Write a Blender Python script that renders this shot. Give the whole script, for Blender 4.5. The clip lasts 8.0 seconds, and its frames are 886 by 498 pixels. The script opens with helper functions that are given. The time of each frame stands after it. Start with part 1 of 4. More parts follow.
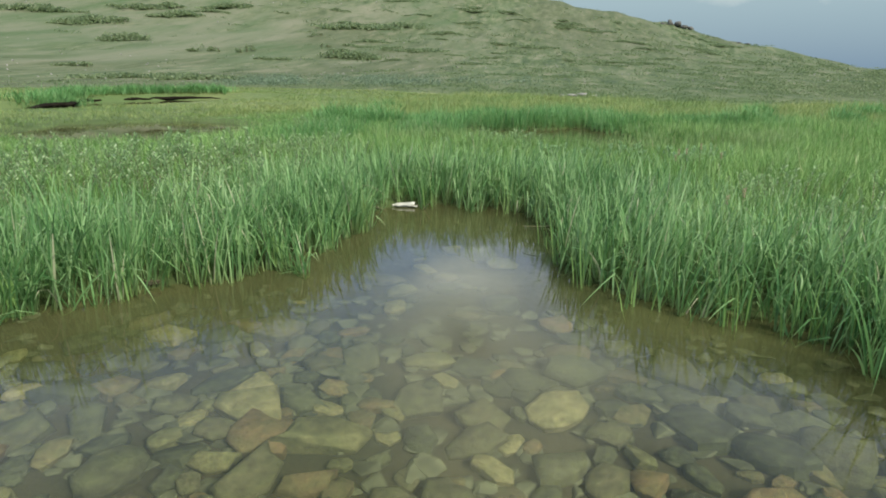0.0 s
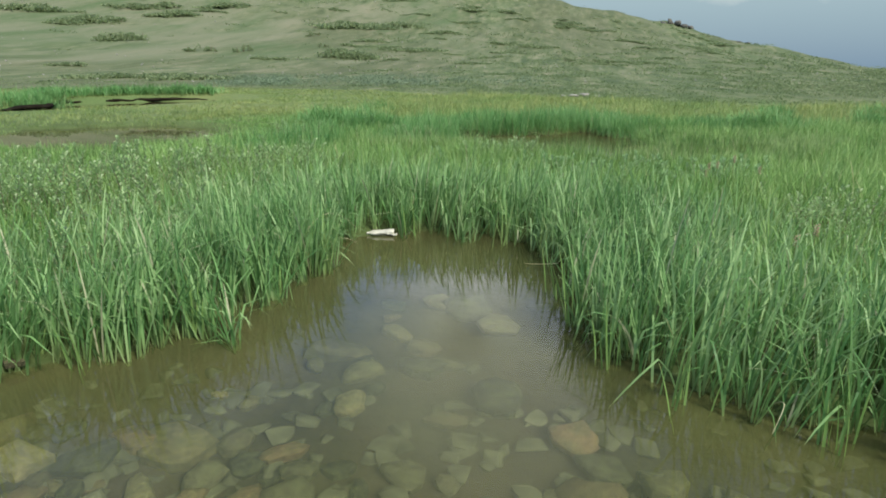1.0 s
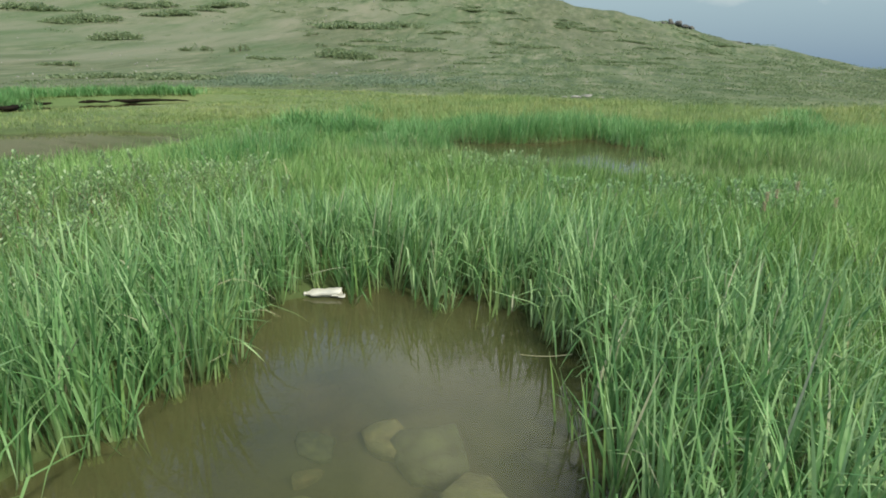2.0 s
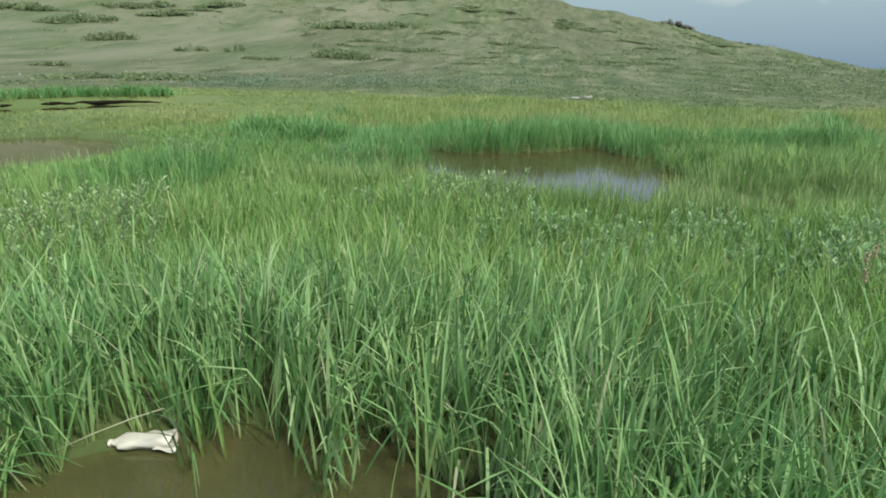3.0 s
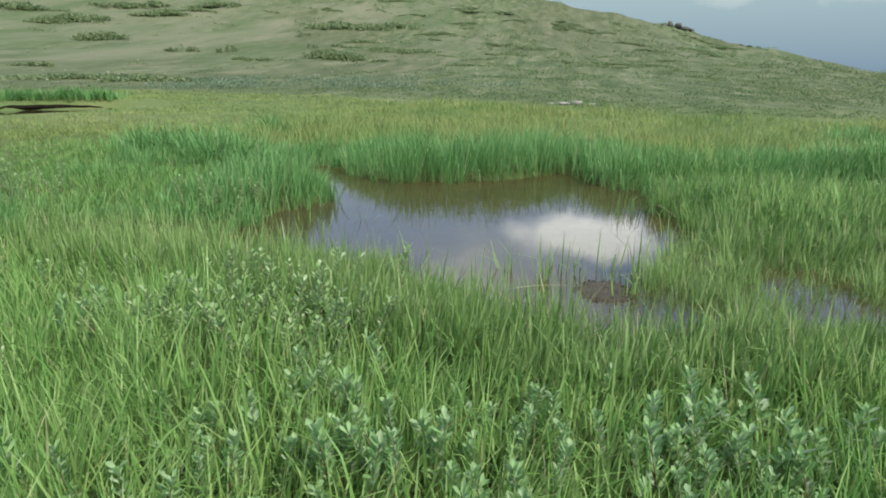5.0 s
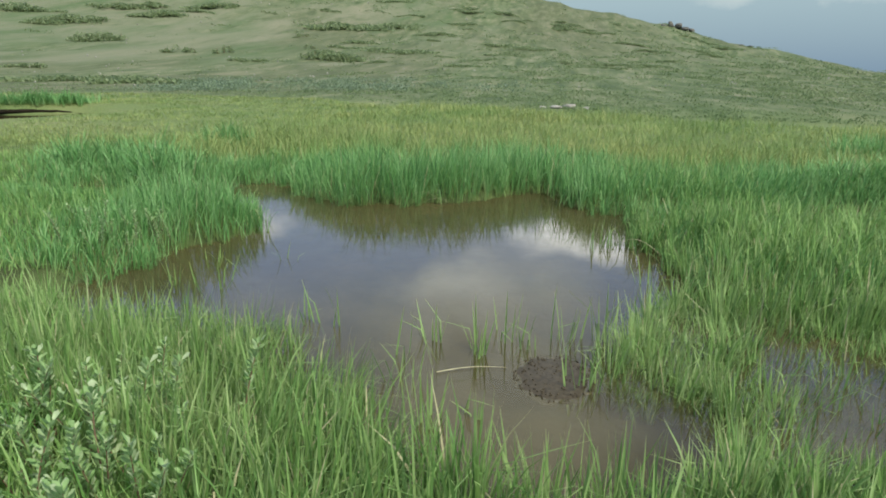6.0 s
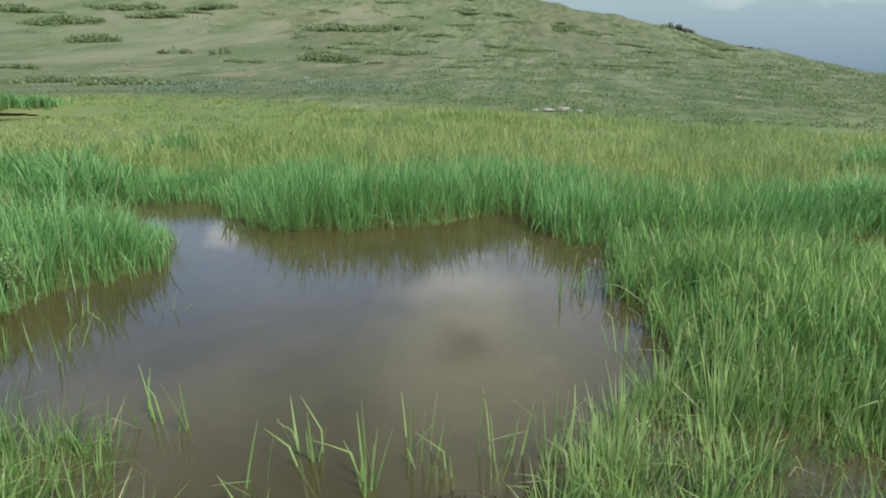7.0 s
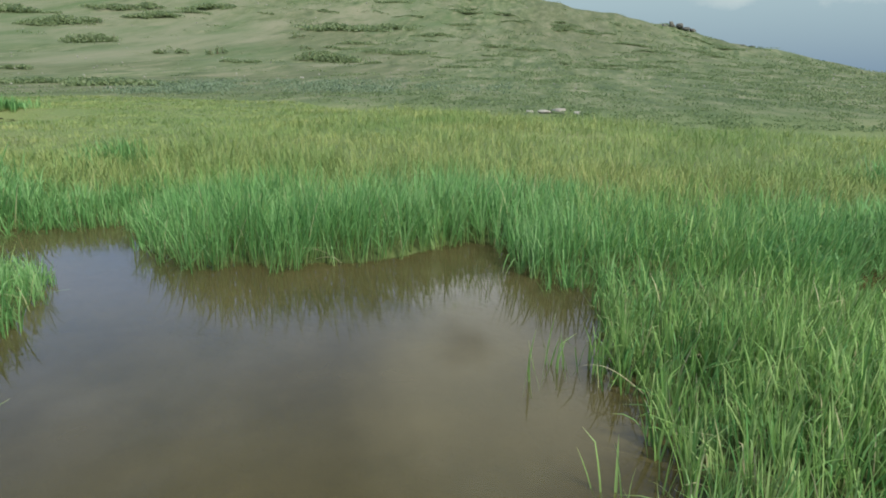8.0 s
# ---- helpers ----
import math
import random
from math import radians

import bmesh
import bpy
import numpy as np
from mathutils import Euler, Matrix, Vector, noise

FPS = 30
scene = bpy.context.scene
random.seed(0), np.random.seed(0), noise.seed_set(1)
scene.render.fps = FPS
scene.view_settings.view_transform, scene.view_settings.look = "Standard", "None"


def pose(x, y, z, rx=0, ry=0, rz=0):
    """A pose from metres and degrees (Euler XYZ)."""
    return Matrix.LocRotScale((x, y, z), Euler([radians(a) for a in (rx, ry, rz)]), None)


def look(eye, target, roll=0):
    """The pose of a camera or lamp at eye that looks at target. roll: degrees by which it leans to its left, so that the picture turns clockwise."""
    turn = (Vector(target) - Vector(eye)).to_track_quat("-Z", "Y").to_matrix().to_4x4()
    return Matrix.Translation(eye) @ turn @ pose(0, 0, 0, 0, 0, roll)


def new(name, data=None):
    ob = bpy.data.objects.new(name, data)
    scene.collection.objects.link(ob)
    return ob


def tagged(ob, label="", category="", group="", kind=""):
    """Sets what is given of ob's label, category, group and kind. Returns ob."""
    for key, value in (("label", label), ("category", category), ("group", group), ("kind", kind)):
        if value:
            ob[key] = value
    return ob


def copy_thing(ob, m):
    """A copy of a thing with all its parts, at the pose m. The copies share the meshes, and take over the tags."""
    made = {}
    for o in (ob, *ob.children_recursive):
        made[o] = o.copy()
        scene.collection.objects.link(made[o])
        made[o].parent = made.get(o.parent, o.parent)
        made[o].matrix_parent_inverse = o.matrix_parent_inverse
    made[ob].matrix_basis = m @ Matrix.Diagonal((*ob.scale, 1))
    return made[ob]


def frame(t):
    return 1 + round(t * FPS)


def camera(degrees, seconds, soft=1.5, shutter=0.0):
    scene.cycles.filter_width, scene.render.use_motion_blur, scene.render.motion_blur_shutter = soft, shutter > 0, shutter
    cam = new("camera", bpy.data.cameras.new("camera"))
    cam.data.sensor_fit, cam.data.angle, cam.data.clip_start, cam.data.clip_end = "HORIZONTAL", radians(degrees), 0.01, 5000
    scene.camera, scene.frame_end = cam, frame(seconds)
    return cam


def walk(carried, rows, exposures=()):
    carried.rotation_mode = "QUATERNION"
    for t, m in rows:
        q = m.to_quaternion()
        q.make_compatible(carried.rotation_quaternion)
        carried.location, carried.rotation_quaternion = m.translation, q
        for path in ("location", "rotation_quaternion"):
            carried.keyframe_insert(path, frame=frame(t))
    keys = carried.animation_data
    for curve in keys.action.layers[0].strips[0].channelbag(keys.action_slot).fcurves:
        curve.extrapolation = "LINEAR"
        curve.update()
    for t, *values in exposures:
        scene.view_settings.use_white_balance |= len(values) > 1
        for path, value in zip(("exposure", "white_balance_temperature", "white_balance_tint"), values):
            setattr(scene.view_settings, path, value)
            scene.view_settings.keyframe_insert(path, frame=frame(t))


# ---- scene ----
cam = camera(71.0, 8.0, soft=1.8)
PATH = [
    (0, (0.885, -0.088, 1.362), (0.556, 1.804, 0.803), 0.2),
    (0.5, (0.816, 0.472, 1.345), (0.486, 2.363, 0.784), -0.0),
    (1, (0.809, 1.057, 1.358), (0.481, 2.949, 0.798), 0.1),
    (2.5, (0.732, 3.423, 1.325), (0.405, 5.315, 0.766), 0.2),
    (3, (0.816, 4.237, 1.309), (0.49, 6.13, 0.751), 0.2),
    (3.5, (0.928, 5.014, 1.302), (0.602, 6.907, 0.745), 0.3),
    (4, (1.056, 5.678, 1.306), (0.732, 7.572, 0.751), 0.4),
    (4.5, (1.173, 6.25, 1.308), (0.849, 8.144, 0.754), 0.4),
    (6, (1.623, 7.882, 1.388), (1.296, 9.776, 0.836), 0.3),
    (6.5, (1.741, 8.428, 1.397), (1.414, 10.323, 0.847), 0.3),
    (7, (1.887, 8.98, 1.397), (1.558, 10.875, 0.848), 0.3),
    (7.5, (2.004, 9.551, 1.393), (1.675, 11.446, 0.843), 0.2),
    (8, (2.043, 10.143, 1.401), (1.712, 12.038, 0.851), 0.2),
]
walk(cam, [(t, look(*p)) for t, *p in PATH])


# ---------------------------------------------------------------- world, sun
EYE = (0.9, 0.0)          # centre for the bearings of the hill
SUN_FROM = (0.62, -0.48, 0.95)


def build_world():
    w = bpy.data.worlds.new("sky")
    scene.world = w
    w.use_nodes = True
    nt = w.node_tree
    nt.nodes.clear()
    N, L = nt.nodes.new, nt.links.new
    out, bg = N("ShaderNodeOutputWorld"), N("ShaderNodeBackground")
    sky = N("ShaderNodeTexSky")
    sky.sky_type = "NISHITA"
    sky.sun_disc = False
    v = Vector(SUN_FROM).normalized()
    sky.sun_elevation = math.asin(v.z)
    sky.sun_rotation = math.atan2(v.x, v.y)
    sky.dust_density = 2.0
    co = N("ShaderNodeTexCoord")
    way = co.outputs["Generated"]
    low = N("ShaderNodeSeparateXYZ")
    L(way, low.inputs[0])

    def calc(op, a, b=0.0, c=0.0, clamp=False):
        m = N("ShaderNodeMath")
        m.operation, m.use_clamp = op, clamp
        for i, v in enumerate((a, b, c)):
            if isinstance(v, (int, float)):
                m.inputs[i].default_value = v
            else:
                L(v, m.inputs[i])
        return m.outputs[0]

    def blend(fac, a, b):
        m = N("ShaderNodeMix")
        m.data_type = "RGBA"
        L(fac, m.inputs["Factor"])
        for sock, v in (("A", a), ("B", b)):
            if isinstance(v, tuple):
                m.inputs[sock].default_value = (*v, 1)
            else:
                L(v, m.inputs[sock])
        return m.outputs["Result"]

    # ragged edges: the direction is pushed about by a turbulent noise
    ragged = N("ShaderNodeTexNoise")
    ragged.inputs["Scale"].default_value = 7.0
    ragged.inputs["Detail"].default_value = 7
    ragged.inputs["Roughness"].default_value = 0.6
    L(way, ragged.inputs["Vector"])
    push = N("ShaderNodeVectorMath")
    push.operation = "MULTIPLY_ADD"
    push.inputs[1].default_value = (0.16, 0.16, 0.13)
    L(ragged.outputs["Color"], push.inputs[0])
    L(way, push.inputs[2])
    centred = N("ShaderNodeVectorMath")
    centred.operation = "SUBTRACT"
    centred.inputs[1].default_value = (0.08, 0.08, 0.065)
    L(push.outputs[0], centred.inputs[0])

    def bank_of_cloud(bearing, height, wide, tall, soft):
        """How much of one cloud lies in a direction: an oval round a bearing and height, in degrees."""
        a, e = radians(bearing), radians(height)
        axes = ((math.cos(a), -math.sin(a), 0.0), (-math.sin(a) * math.sin(e), -math.cos(a) * math.sin(e), math.cos(e)), (math.sin(a) * math.cos(e), math.cos(a) * math.cos(e), math.sin(e)))
        dots = []
        for axis in axes:
            d = N("ShaderNodeVectorMath")
            d.operation = "DOT_PRODUCT"
            d.inputs[1].default_value = axis
            L(centred.outputs[0], d.inputs[0])
            dots.append(d.outputs["Value"])
        u, v = calc("DIVIDE", dots[0], radians(wide)), calc("DIVIDE", dots[1], radians(tall))
        r = calc("SQRT", calc("ADD", calc("MULTIPLY", u, u), calc("MULTIPLY", v, v)))
        k = calc("MULTIPLY_ADD", r, -1.0 / soft, 1.0 / soft, clamp=True)
        return calc("MULTIPLY", k, calc("GREATER_THAN", dots[2], 0.3))

    # broken cloud over the whole sky, thinner to the north
    mp = N("ShaderNodeMapping")
    mp.inputs["Location"].default_value = (0.35, 0.1, 0.2)
    mp.inputs["Scale"].default_value = (1.0, 1.0, 2.2)
    L(way, mp.inputs["Vector"])
    cl = N("ShaderNodeTexNoise")
    cl.inputs["Scale"].default_value = 2.3
    cl.inputs["Detail"].default_value = 7
    cl.inputs["Roughness"].default_value = 0.52
    L(mp.outputs[0], cl.inputs["Vector"])
    ramp = N("ShaderNodeValToRGB")
    ramp.color_ramp.elements[0].position = 0.43
    ramp.color_ramp.elements[1].position = 0.62
    L(calc("MULTIPLY_ADD", low.outputs["Y"], -0.12, cl.outputs["Fac"]), ramp.inputs[0])
    cl2 = N("ShaderNodeTexNoise")
    cl2.inputs["Scale"].default_value = 4.1
    cl2.inputs["Detail"].default_value = 5
    L(mp.outputs[0], cl2.inputs["Vector"])
    tone = N("ShaderNodeValToRGB")
    tone.color_ramp.elements[0].position = 0.36
    tone.color_ramp.elements[0].color = (2.6, 3.2, 4.4, 1)
    tone.color_ramp.elements[1].position = 0.66
    tone.color_ramp.elements[1].color = (8.3, 9.0, 9.8, 1)
    L(cl2.outputs["Fac"], tone.inputs[0])
    c = blend(ramp.outputs[0], sky.outputs[0], tone.outputs[0])
    # slate rain cloud over the horizon, thinning upwards
    veil = N("ShaderNodeMapRange")
    veil.inputs["From Min"].default_value, veil.inputs["From Max"].default_value = 0.24, 0.62
    veil.inputs["To Min"].default_value, veil.inputs["To Max"].default_value = 0.95, 0.0
    L(low.outputs["Z"], veil.inputs["Value"])
    slate = N("ShaderNodeValToRGB")
    for e, (p, col) in zip(slate.color_ramp.elements, ((0.0, (1.15, 1.70, 2.25)), (0.10, (1.95, 2.62, 2.85)))):
        e.position, e.color = p, (*col, 1)
    top = slate.color_ramp.elements.new(0.3)
    top.color = (3.0, 4.3, 7.2, 1)
    top = slate.color_ramp.elements.new(0.55)
    top.color = (4.0, 5.4, 8.4, 1)
    L(low.outputs["Z"], slate.inputs[0])
    c = blend(veil.outputs[0], c, slate.outputs[0])
    c = blend(calc("MULTIPLY", bank_of_cloud(19.5, 6.7, 10, 1.3, 0.7), 0.6), c, (3.4, 3.8, 3.7))
    c = blend(calc("MULTIPLY", bank_of_cloud(-5, 29.5, 13.5, 15, 0.5), 0.9), c, (7.4, 7.8, 7.6))
    c = blend(calc("MULTIPLY", bank_of_cloud(-9, 19.5, 7.5, 3.2, 0.8), 0.85), c, (8.6, 9.3, 9.8))
    c = blend(calc("MULTIPLY", bank_of_cloud(-8, 25.5, 4, 2.2, 0.9), 0.7), c, (3.0, 3.1, 3.6))
    c = blend(bank_of_cloud(4, 14.5, 8, 3.2, 0.45), c, (11.5, 12.0, 12.2))
    c = blend(calc("MULTIPLY", bank_of_cloud(-27, 14, 4, 2.0, 0.7), 0.9), c, (9.0, 9.5, 10.0))
    L(c, bg.inputs["Color"])
    bg.inputs["Strength"].default_value = 0.13
    L(bg.outputs[0], out.inputs[0])


build_world()
sun = new("sun", bpy.data.lights.new("sun", "SUN"))
sun.data.energy = 3.8
sun.data.angle = radians(9)
sun.data.color = (1.0, 0.95, 0.86)
sun.matrix_world = look(SUN_FROM, (0, 0, 0))
scene.view_settings.exposure = 0.56


# ---------------------------------------------------------------- materials
def material(name, rough=0.8, spec=0.3):
    m = bpy.data.materials.new(name)
    m.use_nodes = True
    b = m.node_tree.nodes["Principled BSDF"]
    b.inputs["Roughness"].default_value = rough
    b.inputs["Specular IOR Level"].default_value = spec
    return m, m.node_tree.nodes.new, m.node_tree.links.new, b


def ramp_node(N, stops):
    r = N("ShaderNodeValToRGB")
    e = r.color_ramp.elements
    while len(e) < len(stops):
        e.new(0.5)
    for k, (p, c) in zip(e, stops):
        k.position, k.color = p, (*c, 1)
    return r


def noise_node(N, L, vec, scale, detail=4, rough=0.55):
    n = N("ShaderNodeTexNoise")
    n.inputs["Scale"].default_value = scale
    n.inputs["Detail"].default_value = detail
    n.inputs["Roughness"].default_value = rough
    if vec is not None:
        L(vec, n.inputs["Vector"])
    return n


def mix_node(N, L, fac, a, b, blend="MIX"):
    m = N("ShaderNodeMix")
    m.data_type, m.blend_type = "RGBA", blend
    for sock, v in (("Factor", fac), ("A", a), ("B", b)):
        if isinstance(v, (int, float)):
            m.inputs[sock].default_value = v
        elif isinstance(v, tuple):
            m.inputs[sock].default_value = (*v, 1)
        else:
            L(v, m.inputs[sock])
    return m.outputs["Result"]


def math_node(N, L, op, a, b=0.0, clamp=False):
    m = N("ShaderNodeMath")
    m.operation, m.use_clamp = op, clamp
    for i, v in enumerate((a, b)):
        if isinstance(v, (int, float)):
            m.inputs[i].default_value = v
        else:
            L(v, m.inputs[i])
    return m.outputs[0]


def bump_node(N, L, height, strength, distance, b):
    n = N("ShaderNodeBump")
    n.inputs["Strength"].default_value = strength
    n.inputs["Distance"].default_value = distance
    L(height, n.inputs["Height"])
    L(n.outputs[0], b.inputs["Normal"])


def blade_material(name, base, low, mid, high, dry, dry_share=0.06, patch=0.5, vary=0.8, glow=0.35):
    """Leaf blades: pale sheath at the foot, a colour of its own for each blade, patches over the meadow."""
    m, N, L, b = material(name, 0.5, 0.26)
    geo = N("ShaderNodeNewGeometry")
    uv = N("ShaderNodeUVMap")
    sep = N("ShaderNodeSeparateXYZ")
    L(uv.outputs[0], sep.inputs[0])
    spread = noise_node(N, L, geo.outputs["Position"], patch, 3)
    fine = noise_node(N, L, geo.outputs["Position"], 2.6, 2)
    k = math_node(N, L, "MULTIPLY_ADD", geo.outputs["Random Per Island"], vary)
    k.node.inputs[2].default_value = -0.15 - 0.5 * vary
    k = math_node(N, L, "ADD", k, math_node(N, L, "MULTIPLY", spread.outputs["Fac"], 0.95))
    k = math_node(N, L, "ADD", k, math_node(N, L, "MULTIPLY", fine.outputs["Fac"], 0.35))
    col = ramp_node(N, [(0.05, low), (0.45, mid), (0.9, high)])
    L(k, col.inputs[0])
    is_dry = math_node(N, L, "GREATER_THAN", geo.outputs["Random Per Island"], 1 - dry_share)
    c = mix_node(N, L, is_dry, col.outputs[0], dry)
    foot = ramp_node(N, [(0.0, (1, 1, 1)), (0.30, (0, 0, 0))])
    L(sep.outputs["Y"], foot.inputs[0])
    c = mix_node(N, L, math_node(N, L, "MULTIPLY", foot.outputs[0], 0.75), c, base)
    tip = ramp_node(N, [(0.88, (0, 0, 0)), (1.0, (1, 1, 1))])
    L(sep.outputs["Y"], tip.inputs[0])
    c = mix_node(N, L, math_node(N, L, "MULTIPLY", tip.outputs[0], 0.5), c, dry)
    L(c, b.inputs["Base Color"])
    tr = N("ShaderNodeBsdfTranslucent")
    L(c, tr.inputs["Color"])
    ms = N("ShaderNodeMixShader")
    ms.inputs[0].default_value = glow
    L(b.outputs[0], ms.inputs[1])
    L(tr.outputs[0], ms.inputs[2])
    L(ms.outputs[0], m.node_tree.nodes["Material Output"].inputs["Surface"])
    return m


SEDGE = blade_material("sedge_blade", (0.22, 0.245, 0.09), (0.068, 0.17, 0.05), (0.154, 0.305, 0.098), (0.32, 0.47, 0.205), (0.40, 0.42, 0.25), 0.02, 0.5)
SEDGE_GREEN = blade_material("green_sedge_blade", (0.24, 0.26, 0.085), (0.06, 0.178, 0.047), (0.125, 0.292, 0.084), (0.24, 0.41, 0.16), (0.36, 0.38, 0.19), 0.02, 0.5, 0.65)
MEADOW = blade_material("meadow_blade", (0.175, 0.245, 0.066), (0.087, 0.203, 0.045), (0.165, 0.315, 0.078), (0.295, 0.43, 0.148), (0.36, 0.37, 0.18), 0.02, 0.35)
SHOOT = blade_material("water_sedge_blade", (0.15, 0.17, 0.06), (0.09, 0.195, 0.048), (0.175, 0.305, 0.084), (0.30, 0.405, 0.16), (0.40, 0.39, 0.22), 0.03, 0.5)
FAR = blade_material("far_blade", (0.14, 0.195, 0.05), (0.09, 0.192, 0.048), (0.20, 0.285, 0.086), (0.37, 0.38, 0.135), (0.355, 0.36, 0.155), 0.01, 0.32, 0.4)


def ground_material():
    m, N, L, b = material("peat_and_hillside", 0.95, 0.15)
    geo = N("ShaderNodeNewGeometry")
    pos = geo.outputs["Position"]
    sep = N("ShaderNodeSeparateXYZ")
    L(pos, sep.inputs[0])
    # wet peat and moss of the marsh
    n1 = noise_node(N, L, pos, 1.3, 6)
    n2 = noise_node(N, L, pos, 14, 5)
    marsh = ramp_node(N, [(0.30, (0.03, 0.04, 0.015)), (0.5, (0.055, 0.08, 0.026)), (0.68, (0.08, 0.11, 0.038))])
    L(n1.outputs["Fac"], marsh.inputs[0])
    mud = ramp_node(N, [(0.3, (0.022, 0.024, 0.013)), (0.7, (0.06, 0.053, 0.026))])
    L(noise_node(N, L, pos, 2.2, 6).outputs["Fac"], mud.inputs[0])
    under = math_node(N, L, "MULTIPLY_ADD", sep.outputs["Z"], -40.0, clamp=True)
    under.node.inputs[2].default_value = 0.2
    low = mix_node(N, L, under, marsh.outputs[0], mud.outputs[0])
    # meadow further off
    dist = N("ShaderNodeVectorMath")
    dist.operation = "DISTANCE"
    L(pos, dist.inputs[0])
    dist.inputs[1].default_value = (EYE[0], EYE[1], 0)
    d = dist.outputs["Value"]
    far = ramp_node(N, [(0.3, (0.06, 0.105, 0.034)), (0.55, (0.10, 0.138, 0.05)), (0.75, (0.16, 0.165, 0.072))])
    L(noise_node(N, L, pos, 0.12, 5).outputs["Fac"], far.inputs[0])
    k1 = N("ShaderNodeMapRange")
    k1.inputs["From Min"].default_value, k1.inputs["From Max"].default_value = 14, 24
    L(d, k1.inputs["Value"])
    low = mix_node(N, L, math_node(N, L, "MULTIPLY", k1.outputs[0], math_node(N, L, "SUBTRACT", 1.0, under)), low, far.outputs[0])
    # dry stony hillside with turf
    soil = ramp_node(N, [(0.38, (0.052, 0.09, 0.033)), (0.5, (0.112, 0.13, 0.075)), (0.64, (0.15, 0.152, 0.1))])
    lie = N("ShaderNodeMapping")
    lie.inputs["Scale"].default_value = (1, 0.14, 1)
    L(pos, lie.inputs["Vector"])
    L(noise_node(N, L, lie.outputs[0], 0.045, 12, 0.7).outputs["Fac"], soil.inputs[0])
    turf = ramp_node(N, [(0.36, (0.036, 0.06, 0.025)), (0.5, (0.078, 0.106, 0.047)), (0.64, (0.16, 0.165, 0.103))])
    turf_pattern = noise_node(N, L, lie.outputs[0], 0.4, 8, 0.76)
    L(turf_pattern.outputs["Fac"], turf.inputs[0])
    side = N("ShaderNodeMapRange")          # barer to the west
    side.inputs["From Min"].default_value, side.inputs["From Max"].default_value = -110, -10
    side.inputs["To Min"].default_value, side.inputs["To Max"].default_value = 0.02, 0.17
    L(sep.outputs["X"], side.inputs["Value"])
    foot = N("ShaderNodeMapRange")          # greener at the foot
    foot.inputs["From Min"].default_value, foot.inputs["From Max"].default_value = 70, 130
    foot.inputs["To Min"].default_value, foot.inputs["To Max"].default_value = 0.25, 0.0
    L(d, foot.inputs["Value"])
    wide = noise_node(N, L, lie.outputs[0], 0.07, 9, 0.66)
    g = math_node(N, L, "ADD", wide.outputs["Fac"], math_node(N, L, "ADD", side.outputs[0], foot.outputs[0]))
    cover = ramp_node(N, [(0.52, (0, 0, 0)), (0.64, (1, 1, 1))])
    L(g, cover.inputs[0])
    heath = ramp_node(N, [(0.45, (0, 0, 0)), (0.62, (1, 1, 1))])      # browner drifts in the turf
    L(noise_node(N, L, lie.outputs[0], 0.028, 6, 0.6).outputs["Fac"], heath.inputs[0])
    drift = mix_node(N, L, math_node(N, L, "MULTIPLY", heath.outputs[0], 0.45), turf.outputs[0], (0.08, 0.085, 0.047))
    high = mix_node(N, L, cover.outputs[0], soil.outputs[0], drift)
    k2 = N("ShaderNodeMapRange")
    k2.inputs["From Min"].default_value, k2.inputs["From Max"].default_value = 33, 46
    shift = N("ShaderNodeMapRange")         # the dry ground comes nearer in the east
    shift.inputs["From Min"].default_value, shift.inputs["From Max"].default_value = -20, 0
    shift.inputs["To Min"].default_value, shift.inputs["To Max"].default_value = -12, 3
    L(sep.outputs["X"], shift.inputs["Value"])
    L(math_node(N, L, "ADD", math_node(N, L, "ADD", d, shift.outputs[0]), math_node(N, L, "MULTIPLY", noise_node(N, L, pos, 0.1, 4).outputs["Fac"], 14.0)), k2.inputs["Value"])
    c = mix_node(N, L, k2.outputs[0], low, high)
    c = mix_node(N, L, 0.35, c, mix_node(N, L, n2.outputs["Fac"], (0.35, 0.33, 0.28), (0.75, 0.74, 0.7)), "OVERLAY")
    L(c, b.inputs["Base Color"])
    bump_node(N, L, n2.outputs["Fac"], 0.6, 0.03, b)
    return m


